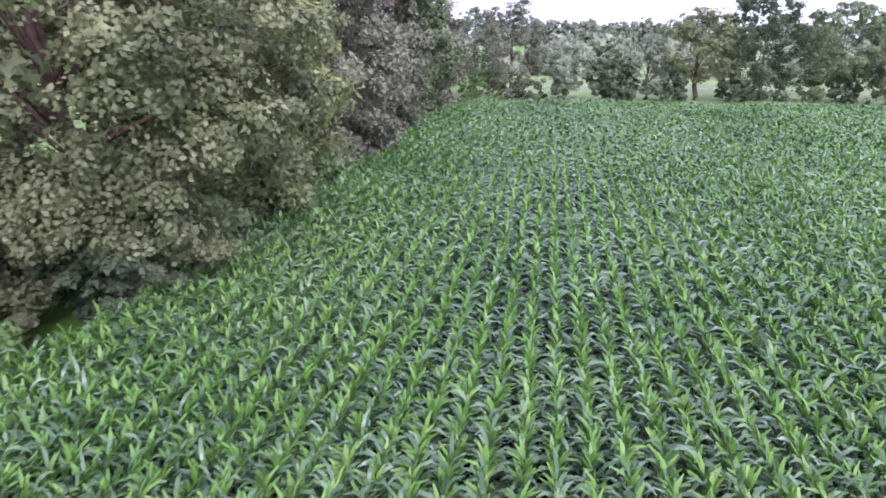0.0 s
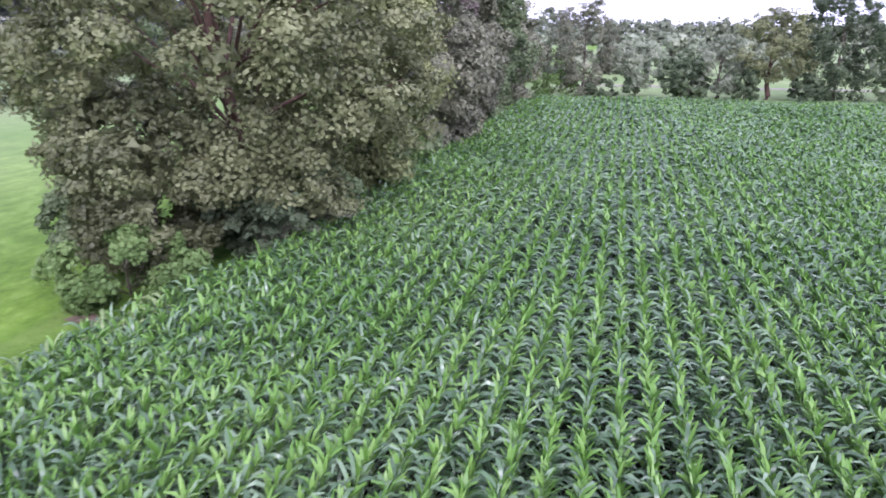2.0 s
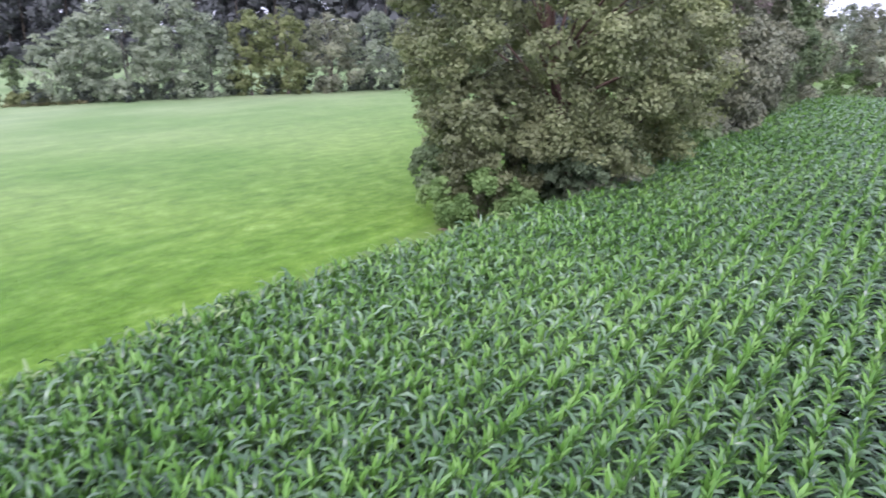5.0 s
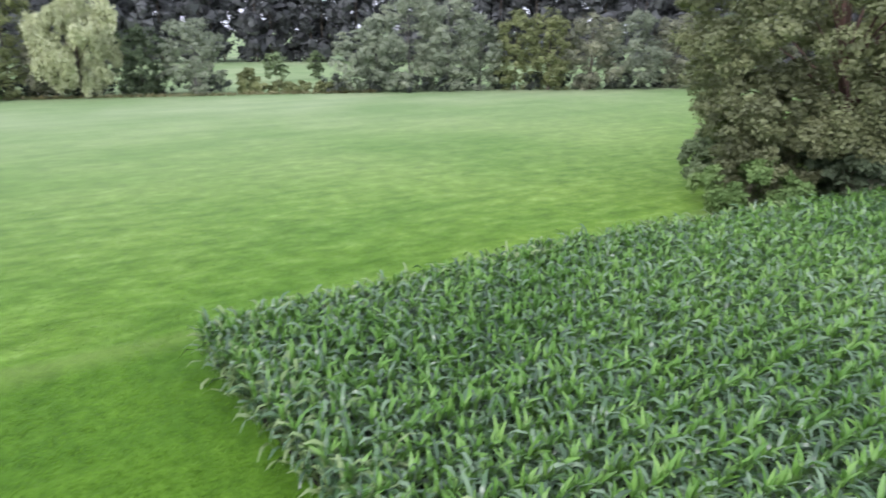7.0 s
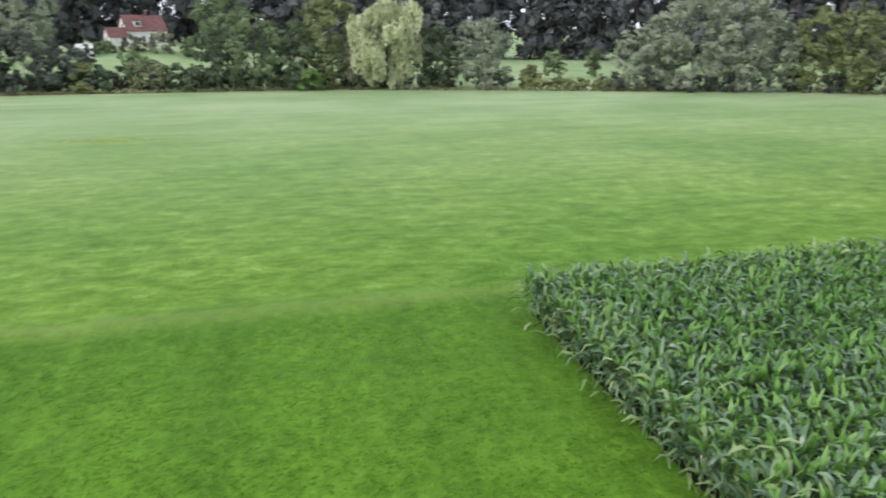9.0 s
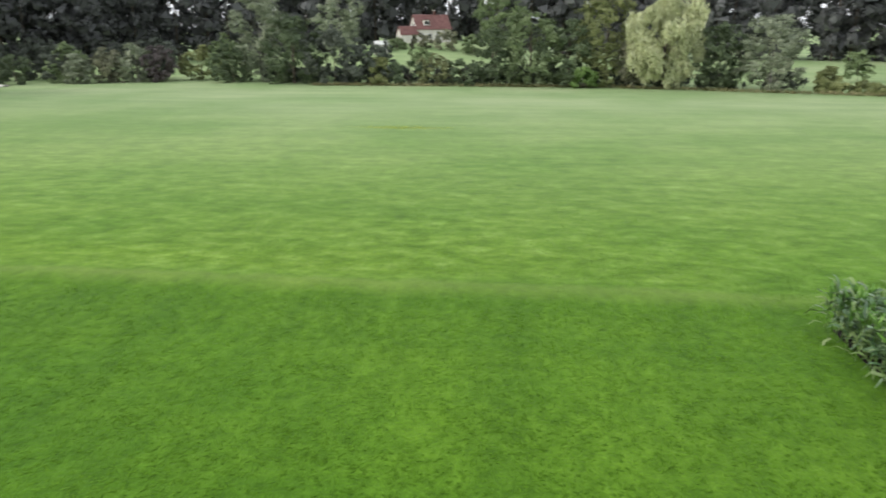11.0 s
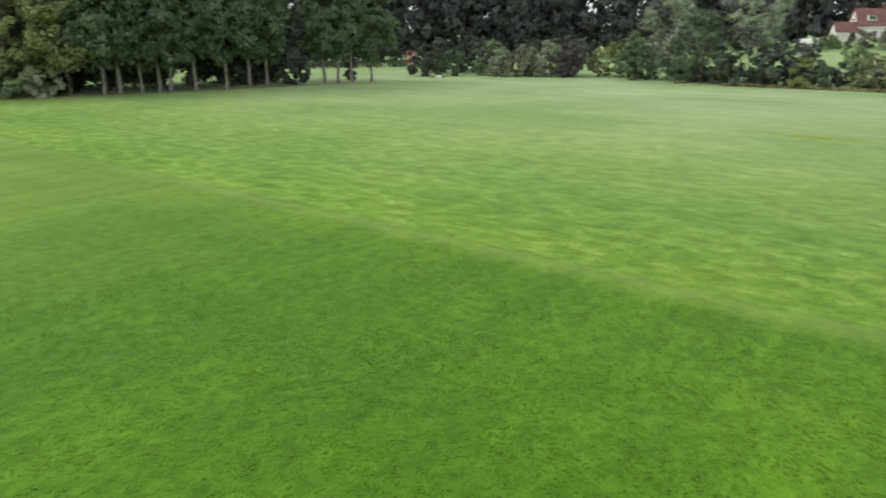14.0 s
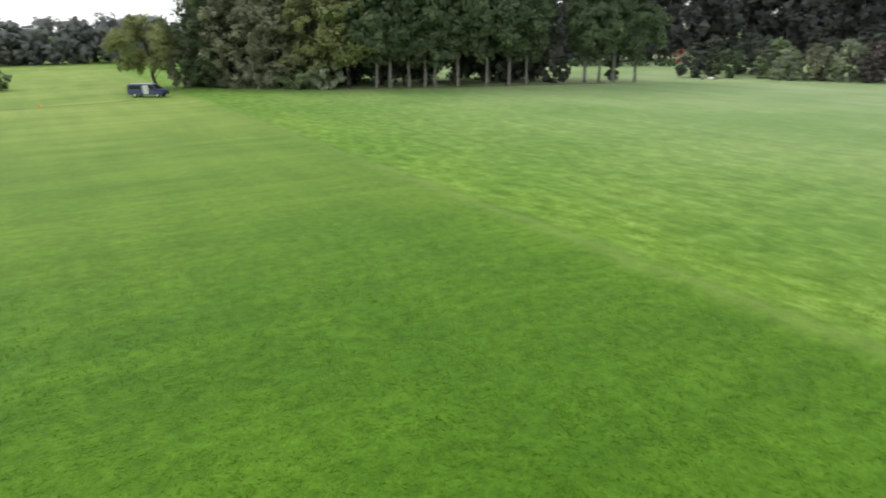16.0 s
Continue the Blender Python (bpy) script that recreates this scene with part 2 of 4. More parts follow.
def strips_mesh(name, left, right):
    """A mesh of ribbons: left and right are arrays (n, k, 3) of the two edges."""
    n, k, _ = left.shape
    co = np.stack([left, right], 2).reshape(n * k * 2, 3)
    i = (np.arange(n)[:, None] * k + np.arange(k - 1)[None]) * 2
    faces = np.stack([i, i + 1, i + 3, i + 2], -1).reshape(-1, 4)
    me = bpy.data.meshes.new(name)
    me.vertices.add(len(co))
    me.vertices.foreach_set("co", np.ascontiguousarray(co, dtype=np.float32).ravel())
    me.loops.add(faces.size)
    me.loops.foreach_set("vertex_index", faces.astype(np.int32).ravel())
    me.polygons.add(len(faces))
    me.polygons.foreach_set("loop_start", np.arange(0, faces.size, 4, dtype=np.int32))
    me.polygons.foreach_set("use_smooth", np.ones(len(faces), dtype=bool))
    me.update(calc_edges=True)
    return me


def unit(v):
    return v / np.maximum(np.linalg.norm(v, axis=-1, keepdims=True), 1e-9)


def tube(bm, points, radii, sides=7):
    """A tapered, bent limb through the given points."""
    rings = []
    for i, (p, r) in enumerate(zip(points, radii)):
        a = Vector(points[max(i - 1, 0)])
        b = Vector(points[min(i + 1, len(points) - 1)])
        q = (b - a).to_track_quat("Z", "Y")
        rings.append([bm.verts.new(Vector(p) + q @ Vector((r * math.cos(k * math.tau / sides), r * math.sin(k * math.tau / sides), 0))) for k in range(sides)])
    for low, up in zip(rings, rings[1:]):
        for k in range(sides):
            bm.faces.new((low[k], low[(k + 1) % sides], up[(k + 1) % sides], up[k])).smooth = True
    bm.faces.new(rings[-1])


def leaf_quads(rng, centres, outward, size, stretch=1.5, hang=0.0, bias=0.9):
    """Pointed leaf blades at the centres, turned roughly outward and up."""
    n = len(centres)
    normal = unit(outward * bias + rng.normal(0, 0.62, (n, 3)) + [0, 0, 0.3])
    along = unit(np.cross(normal, rng.normal(0, 1, (n, 3))))
    if hang:
        along = unit(along * (1 - hang) + np.array([0, 0, -1.0]) * hang)
        normal = unit(np.cross(along, rng.normal(0, 1, (n, 3))))
    side = np.cross(normal, along)
    s = (size * rng.uniform(0.6, 1.3, n))[:, None]
    a, w = along * s * stretch * 0.5, side * s * 0.5
    fold = normal * s * 0.12
    return np.stack([centres - a, centres + w - a * 0.1 + fold, centres + a, centres - w - a * 0.1 + fold], 1)


def clumps(rng, n, radius, base, top, lumps=0.25, low=0.35, shape=1.0, boughs=0):
    """Leaf clumps gathered on boughs round an uneven crown, with dark gaps between the boughs.
    radius (rx, ry); shape over 1 is pointed. Gives the clumps' centres and outward directions, the boughs' centres and radii."""
    nb = boughs or max(12, n // 6)
    k = np.arange(nb)
    u = np.clip(1 - 2 * (k + 0.5) / nb + rng.normal(0, 0.06, nb), -1, 1)
    az = k * 2.39996 + rng.normal(0, 0.4, nb)
    ph = rng.uniform(0, math.tau, 4)
    lump = 1 + lumps * (np.sin(2 * az + 2.3 * u + ph[0]) * 0.5 + np.sin(3 * az - 3.1 * u + ph[1]) * 0.4 + rng.normal(0, 0.35, nb))
    ring = np.sqrt(np.clip(1 - np.abs(u) ** 2.2, 0, 1)) ** shape
    ring = np.where(u < 0, np.maximum(ring, low * (1 + u * 0.3)), ring)
    mid, half, wide = (base + top) / 2, (top - base) / 2, (radius[0] + radius[1]) / 2
    area = 4 * math.pi * (wide * wide + 2 * wide * half) / 3
    size = np.minimum(0.95 * math.sqrt(area / nb / math.pi), 0.5 * min(wide, half)) * rng.uniform(0.7, 1.25, nb)
    inset = 1 - 0.75 * size / wide
    c = np.stack([np.cos(az) * ring * lump * inset * radius[0], np.sin(az) * ring * lump * inset * radius[1], mid + u * (half - 0.3 * size)], -1)
    own = np.arange(n) % nb
    out = unit((c - [0, 0, mid]) / [radius[0], radius[1], half])
    d = unit(rng.normal(0, 0.8, (n, 3)) + 0.5 * out[own] + [0, 0, 0.1])
    p = c[own] + d * (size[own] * rng.uniform(0.5, 1.0, n))[:, None] * [1, 1, 0.85]
    return p, unit(d + 0.4 * out[own]), c, size


def twig_cores(rng, centres, radius, k=16, broad=0.5):
    """The dense inner foliage of each bough: broad ragged sprays crowded round its middle, as triangles."""
    n = len(centres)
    radius = np.broadcast_to(radius, (n, 1, 1))
    face = unit(rng.normal(0, 1, (n, k, 3)))
    u = unit(np.cross(face, rng.normal(0, 1, (n, k, 3))))
    w = np.cross(face, u)
    mid = centres[:, None] + face * radius * rng.uniform(0.1, 0.8, (n, k, 1))
    size = radius * broad * rng.uniform(0.6, 1.3, (n, k, 1))
    v = np.stack([mid + u * size, mid + (w * 0.9 - u * 0.5) * size, mid - (w * 0.9 + u * 0.5) * size], 2)
    v[..., 2] = np.maximum(v[..., 2], 0.05)
    return v.reshape(-1, 3, 3)


def crown_mesh(rng, name, centres, outward, clump, per, leaf, stretch=1.5, hang=0.0, flat=0.75, tail=0.0):
    n = len(centres)
    d = unit(unit(rng.normal(0, 1, (n, per, 3))) + 0.7 * outward[:, None, :] + [0, 0, 0.3])
    r = clump * rng.uniform(0.6, 1.3, (n, 1, 1)) * rng.uniform(0.3, 1.1, (n, per, 1)) ** 0.8
    spread = d * r * rng.uniform(0.7, 1.3, (n, 1, 3)) * [1, 1, flat]
    if tail:
        spread[..., 2] -= rng.uniform(0, tail, (n, per))
    p = (centres[:, None] + spread).reshape(-1, 3)
    p[:, 2] = np.maximum(p[:, 2], 0.08)
    q = leaf_quads(rng, p, unit(d + 0.5 * outward[:, None, :]).reshape(-1, 3), leaf, stretch, hang)
    if leaf < 0.2:
        return quads_mesh(name, q)
    half = (q[:, 2] - q[:, 0]) * 0.5
    return triangles_mesh(name, np.stack([q[:, 0], q[:, 1] + half, q[:, 3] + half], 1))


def tree(name, seed, tall, radius, base, leaf_mat, label, bark=None, n=120, per=60, leaf=0.3, clump=0.9, trunk=0.3, lean=(0, 0), category="tree",
         lumps=0.25, low=0.35, shape=1.0, hang=0.0, tail=0.0, stretch=1.5, limbs=9, stems=1, group="", flat=0.75, boughs=0, core=0.5):
    """A tree or bush at the origin: tapered trunk with limbs, and a crown of many leaf clumps."""
    rng = np.random.default_rng(seed)
    root = tagged(new(name), label if len(label.split()) > 3 else label + " beside the meadow", category, group)
    if isinstance(radius, (int, float)):
        radius = (radius, radius)
    centres, outward, bough, thick = clumps(rng, n, radius, base, tall - clump * 0.6, lumps, low, shape, boughs)
    bm = bmesh.new()
    fork = base + (tall - base) * 0.45
    for s in range(stems):
        off = rng.normal(0, 0.5 if stems > 1 else 0, 2)
        pts = [(off[0] + lean[0] * k + rng.normal(0, trunk * 0.35) * (k > 0), off[1] + lean[1] * k + rng.normal(0, trunk * 0.35) * (k > 0), -0.15 + (tall * 0.86 + 0.15) * k) for k in (0, 0.06, 0.2, 0.4, 0.6, 0.8, 1.0)]
        tube(bm, pts, [trunk * f for f in (1.45, 1.05, 0.9, 0.72, 0.5, 0.3, 0.1)], 8)
        for c in bough[rng.permutation(len(bough))[:limbs]]:
            k = min(0.9, max(0.12, (c[2] - 1.2) / tall * rng.uniform(0.55, 0.85)))
            start = Vector((off[0] + lean[0] * k, off[1] + lean[1] * k, tall * 0.86 * k))
            bend = start.lerp(Vector(c), 0.5) + Vector((0, 0, 0.35))
            tube(bm, [start, bend, Vector(c)], [trunk * 0.28, trunk * 0.16, trunk * 0.05], 5)
    part("trunk", bm, bark or BARK, root)
    shift = np.r_[np.array(lean) * 0.7, 0]
    part_mesh("crown", crown_mesh(rng, "crown", centres + shift, outward, clump, per, leaf, stretch, hang, flat, tail), leaf_mat, root)
    if not hang:
        inner = twig_cores(rng, bough + shift, thick[:, None, None] * core * 1.3, 90 if leaf < 0.2 else 24, 0.15 if leaf < 0.2 else 0.36)
        part_mesh("inner_foliage", triangles_mesh("inner_foliage", np.concatenate([inner, twig_cores(rng, centres[::2] + shift, clump * 0.5, 5, 0.6)])), leaf_mat, root)
    return root


def put(ob, x, y, turn=0.0, size=1.0, tall=1.0):
    ob.matrix_basis = pose(x, y, float(height(x, y)), 0, 0, turn) @ Matrix.Diagonal((size, size, size * tall, 1))
    return ob


# ---------------------------------------------------------------- ground, one sheet to the horizon
def build_ground():
    near = np.unique(np.r_[np.arange(-260, 141, 5.0), np.arange(-25.2, -20.3, 0.4)])
    xs = np.r_[-2600, -1500, -900, -600, -420, -320, near, 200, 300, 450, 700, 1200, 2600]
    ys = np.r_[-2600, -1500, -900, -600, -420, -330, np.arange(-280, 181, 5.0), 230, 320, 450, 700, 1200, 2600]
    gx, gy = np.meshgrid(xs, ys, indexing="ij")
    gz = height(gx, gy)
    co = np.stack([gx, gy, gz], -1).reshape(-1, 3)
    w = len(ys)
    i = (np.arange(len(xs) - 1)[:, None] * w + np.arange(w - 1)[None]).ravel()
    me = bpy.data.meshes.new("ground")
    me.from_pydata(co.tolist(), [], np.stack([i, i + w, i + w + 1, i + 1], -1).tolist())
    me.polygons.foreach_set("use_smooth", np.ones(len(me.polygons), dtype=bool))
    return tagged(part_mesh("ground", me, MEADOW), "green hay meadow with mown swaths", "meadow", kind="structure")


build_ground()


# ---------------------------------------------------------------- the maize field
ROW, FIELD_SOUTH, FIELD_NORTH, FIELD_EAST = 0.75, -13.9, 103.0, 62.0


def west_edge(y):
    """Where the field ends towards the meadow and the hedge."""
    return np.interp(y, (-14, 2, 8, 12, 20, 32, 110), (-20.3, -20.0, -19.2, -18.6, -17.6, -17.0, -16.6))


def corn_plants():
    rng = np.random.default_rng(3)
    xs = np.arange(-20.8, FIELD_EAST, ROW) + 0.15
    out = []
    for x in xs:
        y = np.arange(FIELD_SOUTH, FIELD_NORTH, 0.205)
        y = y + rng.normal(0, 0.045, len(y))
        px = x + rng.normal(0, 0.045, len(y))
        out.append(np.stack([px, y], -1)[(px > west_edge(y) + rng.normal(0, 0.12, len(y)))])
    p = np.concatenate(out)
    return p


def corn_ribbons(rng, plants, leaves, joints, width, first=0.34, whorl=False):
    """Arching maize leaves for each plant, alternating on two sides; the whorl is the young upright leaves at the top."""
    n = len(plants)
    tall = 1.55 + 0.10 * rng.normal(0, 1, n) + np.sin(plants[:, 0] * 0.21 + 1) * 0.08 + np.sin(plants[:, 1] * 0.17) * 0.08
    turn = rng.normal(0, 1.0, n)
    ls, rs = [], []
    t = np.linspace(0, 1, joints)
    for k in range(leaves):
        f = k / max(leaves - 1, 1)
        az = turn + k * math.pi + rng.normal(0, 0.5, n)
        if whorl:
            z0 = tall * (0.80 + 0.12 * f)
            length = 0.54 * rng.uniform(0.65, 1.15, n)
            up, bend = rng.uniform(1.1, 1.5, n), rng.uniform(0.1, 1.5, n)
        else:
            z0 = tall * (first + (0.93 - first) * f) + rng.normal(0, 0.05, n)
            length = (0.88 - 0.16 * f) * rng.uniform(0.7, 1.15, n)
            up, bend = 1.05 + 0.25 * f + rng.normal(0, 0.18, n), rng.uniform(1.5, 2.9, n)
        angle = up[:, None] - bend[:, None] * t[None] ** 1.3
        step = length[:, None] / (joints - 1)
        mids = 0.5 * (angle[:, 1:] + angle[:, :-1])
        run = np.concatenate([np.zeros((n, 1)), np.cumsum(np.cos(mids) * step, 1)], 1)
        lift = np.concatenate([np.zeros((n, 1)), np.cumsum(np.sin(mids) * step, 1)], 1)
        d = np.stack([np.cos(az), np.sin(az)], -1)
        s = np.stack([-np.sin(az), np.cos(az)], -1)
        mid = np.stack([plants[:, :1] + d[:, :1] * run, plants[:, 1:2] + d[:, 1:] * run, z0[:, None] + lift], -1)
        w = np.array([0.5, 1.0, 0.95, 0.65, 0.05]) if joints == 5 else np.array([0.6, 1.0, 0.95, 0.22]) if joints == 4 else np.array([0.75, 1.0, 0.32])
        w = width * w * (0.85 if whorl else 1.0)
        tw = rng.normal(0, 0.8, n)[:, None] * t[None]
        off = np.stack([s[:, :1] * w * np.cos(tw), s[:, 1:] * w * np.cos(tw), w * np.sin(tw)], -1)
        ls.append(mid - off)
        rs.append(mid + off)
    return np.concatenate(ls), np.concatenate(rs)


def crop(name, label, sets, mat):
    for k in {a.shape[1] for a, _ in sets}:
        some = [(a, b) for a, b in sets if a.shape[1] == k]
        me = strips_mesh(name, np.concatenate([a for a, _ in some]), np.concatenate([b for _, b in some]))
        tagged(part_mesh(name, me, mat), label, "maize", kind="stuff")


def build_corn():
    rng = np.random.default_rng(5)
    p = corn_plants()
    x, y = p.T
    fuzz = rng.uniform(-1, 1, len(p))
    near = (y < 22 + 5 * fuzz) & (x < 0.5 + 0.40 * np.maximum(y, 0) + 2 * fuzz)
    rim = near & ((y < FIELD_SOUTH + 1.3) | (x < west_edge(y) + 1.0) & (y < 17))
    wedge = x < 6 + 0.54 * np.maximum(y, 0)
    mid = ~near & (y < 50 + 14 * fuzz) & wedge
    draw = rng.uniform(0, 1, len(p))
    rest = p[~near & ~mid & wedge & (draw < 0.55)]
    side = p[~near & ~mid & ~wedge & (draw < 0.42)]  # the part of the field beside the way
    leaves = [corn_ribbons(rng, p[near], 8, 4, 0.048), corn_ribbons(rng, p[mid], 5, 3, 0.076), corn_ribbons(rng, rest, 4, 3, 0.105), corn_ribbons(rng, side, 4, 3, 0.14)]
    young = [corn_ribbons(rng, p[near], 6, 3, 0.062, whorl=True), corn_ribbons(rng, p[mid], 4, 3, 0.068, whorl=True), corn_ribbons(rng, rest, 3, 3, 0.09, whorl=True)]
    crop("maize_leaves", "dense arching blue-green maize leaves in long rows", leaves, CORN)
    crop("maize_edge_leaves", "pale drooping lower leaves along the field's edge", [corn_ribbons(rng, p[rim], 6, 4, 0.05, 0.08)], CORN_EDGE)
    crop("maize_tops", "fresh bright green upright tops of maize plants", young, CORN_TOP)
    pn = p[near & (rng.uniform(0, 1, len(p)) < 0.6) | rim]
    base = np.stack([pn[:, 0], pn[:, 1], 0 * pn[:, 0]], -1)
    top = base + [0, 0, 1.4]
    w = np.array([0.016, 0.012, 0])
    v = np.array([0.012, -0.016, 0])
    crop("maize_stalks", "upright pale green maize stalks in dark soil", [(np.stack([base - q, top - q * 0.5], 1), np.stack([base + q, top + q * 0.5], 1)) for q in (w, v)], CORN_TOP)
    # bare soil under the crop, its near-black tone holding the shade between rows
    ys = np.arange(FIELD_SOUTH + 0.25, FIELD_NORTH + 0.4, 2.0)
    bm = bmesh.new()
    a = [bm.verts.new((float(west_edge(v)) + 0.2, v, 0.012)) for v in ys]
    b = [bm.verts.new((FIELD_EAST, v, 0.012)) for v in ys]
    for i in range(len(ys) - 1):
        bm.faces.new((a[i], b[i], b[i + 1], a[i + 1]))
    tagged(part("field_soil", bm, SOIL), "bare soil under the maize, darkened for shade between rows", "soil", kind="structure")


build_corn()


# ---------------------------------------------------------------- the tree row beside the maize
put(tree("oak_tree", 11, 20.0, (9.0, 7.8), 2.4, LEAF_OAK, "broad oak with olive leaf clumps at the meadow corner", BARK_RED, n=740, per=130, leaf=0.16, clump=0.95, flat=0.7,
         trunk=0.45, lumps=0.22, low=0.85, limbs=26, boughs=118, core=0.65, lean=(-2.2, -1.8)), -19.9, 26.4)
put(tree("hawthorn_tree", 12, 8.0, (3.9, 3.3), 0.5, LEAF_OAK, "round leafy hawthorn at the foot of the oak", n=230, per=120, leaf=0.16, clump=0.62, trunk=0.12, limbs=12, low=0.85, lumps=0.2, core=0.55), -22.6, 21.4)
put(tree("hedge_bush", 13, 3.0, (2.9, 2.2), 0.1, LEAF_BRIGHT, "fresh green bramble bush at the corner of the meadow", n=110, per=100, leaf=0.17, clump=0.5, trunk=0.06, limbs=6, low=0.9, category="bush"), -21.5, 17.9)
put(tree("hedge_bush", 10, 3.9, (1.9, 1.9), 0.1, LEAF_MID, "dark green bush on the meadow side of the oak", n=90, per=100, leaf=0.18, clump=0.5, trunk=0.06, limbs=6, low=0.9, category="bush"), -27.6, 23.6)
put(tree("elder_bush", 8, 5.4, (3.6, 2.6), 0.1, LEAF_FOREST, "dark elder bush in the shade of the oak", n=110, per=90, leaf=0.22, clump=0.6, trunk=0.07, limbs=6, low=1.0, category="bush"), -22.2, 28.6)
put(tree("elder_bush", 9, 4.8, (2.3, 3.2), 0.1, LEAF_FOREST, "leafy elder bush beside the oak's trunk", n=90, per=90, leaf=0.21, clump=0.55, trunk=0.07, limbs=6, low=1.0, category="bush"), -18.6, 24.4)
put(tree("oak_tree", 14, 18.0, (5.4, 6.5), 1.2, LEAF_OLIVE, "tall yellowish-green oak in the tree row", n=360, per=180, leaf=0.23, clump=1.2, flat=0.7, trunk=0.4, low=0.85, limbs=24, lumps=0.32), -20.2, 36.5)
put(tree("alder_tree", 15, 18.5, (5.2, 8.0), 0.8, LEAF_DARK, "dense grey-green alder with foliage to the ground", n=330, per=170, leaf=0.26, clump=1.2, trunk=0.35, low=0.9, limbs=20, lumps=0.28), -20.6, 53.0)
put(tree("alder_tree", 16, 18.0, (5.0, 7.0), 0.8, LEAF_DARK, "dark grey-green alder in the tree row", n=300, per=120, leaf=0.31, clump=1.15, trunk=0.35, low=0.9, limbs=14), -20.8, 69.0)
put(tree("birch_tree", 17, 20.0, (2.6, 2.8), 8.0, LEAF_DRY, "birch with thin brownish hanging twigs", BARK_PALE, n=70, per=70, leaf=0.22, clump=0.8, trunk=0.2, low=0.4, hang=0.7, tail=2.0, limbs=12), -19.4, 64.0)
put(tree("alder_tree", 18, 16.5, (4.6, 7.0), 0.6, LEAF_MID, "dark green alder near the end of the field", n=220, per=110, leaf=0.34, clump=1.2, trunk=0.3, low=0.9, limbs=12), -20.4, 84.0)
put(tree("alder_tree", 19, 15.0, (4.4, 6.0), 0.6, LEAF_DARK, "dark alder at the end of the tree row", n=190, per=100, leaf=0.36, clump=1.2, trunk=0.3, low=0.9, limbs=12), -20.2, 98.0)
for i, (hy, tall, mat) in enumerate([(27.0, 2.6, LEAF_DARK), (30.5, 3.4, LEAF_MID), (34.5, 3.0, LEAF_OLIVE), (39.0, 3.6, LEAF_MID), (43.5, 3.8, LEAF_BRIGHT), (48.5, 3.2, LEAF_MID), (54.0, 3.4, LEAF_DARK), (60.0, 3.2, LEAF_MID), (67.0, 3.0, LEAF_DARK), (75.0, 3.0, LEAF_MID), (83.0, 2.8, LEAF_DARK)]):
    far = hy > 45
    put(tree("hedge_bush", 30 + i, tall, (1.6, 2.9 + far * 1.2), 0.1, mat, "leafy hedge bush under the tree row beside the maize", n=70, per=95, leaf=0.24 + far * 0.06, clump=0.6,
             trunk=0.06, limbs=6, low=0.9, category="bush", group="bushes under the tree row"), -18.3 - 0.2 * (i % 3), hy)

# ---------------------------------------------------------------- trees at the north end of the field
NORTH = [
    # x, y, tall, radius, base, material, label
    (-15.0, 118.0, 4.5, 4.0, 0.2, LEAF_BRIGHT, "low bright green bush behind the maize"),
    (-9.8, 122.0, 15.5, 5.0, 0.6, LEAF_DARK, "grey-brown tree with foliage to the ground"),
    (-4.6, 119.0, 3.4, 4.0, 0.1, LEAF_FOREST, "low dark bush behind the maize"),
    (-0.8, 124.0, 9.6, 4.6, 1.8, LEAF_GREY, "pale grey-green willow tree"),
    (6.6, 121.0, 7.6, 3.8, 0.2, LEAF_FOREST, "dark rounded bush behind the maize"),
    (12.6, 124.0, 10.2, 4.4, 0.8, LEAF_GREY, "pale grey-green willow tree"),
    (8.0, 122.0, 4.6, 3.0, 0.2, LEAF_FOREST, "dark bush under the willow"),
    (16.5, 121.0, 5.0, 2.2, 0.2, LEAF_FOREST, "dark bush under the willow"),
    (20.6, 124.5, 14.2, 6.0, 3.6, LEAF_OAK, "tree with a bare brown trunk and yellowish leaves"),
    (31.5, 127.0, 19.5, 6.4, 0.6, LEAF_FOREST, "tall dark green tree with layered branches"),
    (26.0, 122.0, 4.0, 2.4, 0.1, LEAF_FOREST, "dark bush behind the maize"),
    (38.5, 124.0, 5.2, 1.8, 0.1, LEAF_MID, "slim bush behind the maize"),
    (43.5, 127.0, 15.5, 6.6, 3.0, LEAF_MID, "spreading mid-green tree beyond the maize"),
    (43.0, 123.0, 4.6, 1.9, 0.1, LEAF_FOREST, "slim dark bush behind the maize"),
    (49.5, 120.0, 9.0, 4.4, 0.2, LEAF_FOREST, "dark rounded bush behind the maize"),
    (56.5, 131.0, 16.5, 5.5, 1.5, LEAF_GREY, "pale grey-green tree"),
    (-22.5, 120.0, 15.0, 5.2, 0.6, LEAF_DARK, "dark tree beyond the tree row"),
    (-17.0, 133.0, 14.5, 5.0, 1.0, LEAF_GREY, "hazy grey-green tree"),
]
for i, (x, y, tall, rad, base, mat, label) in enumerate(NORTH):
    bush = tall < 9.5
    big = max(tall * rad / 40, 0.5)
    put(tree("bush" if bush else "broadleaf_tree", 60 + i, tall, rad, base, mat, label, BARK_RED if i == 8 else None, n=int(85 * big) + 42, per=50, leaf=0.24, clump=0.35 + 0.042 * tall,
             trunk=0.42 if i == 8 else (0.1 if bush else 0.28), limbs=8, low=0.45 if base > 1.5 else (1.1 if bush else 0.9), category="bush" if bush else "tree", lumps=0.3), x, y)

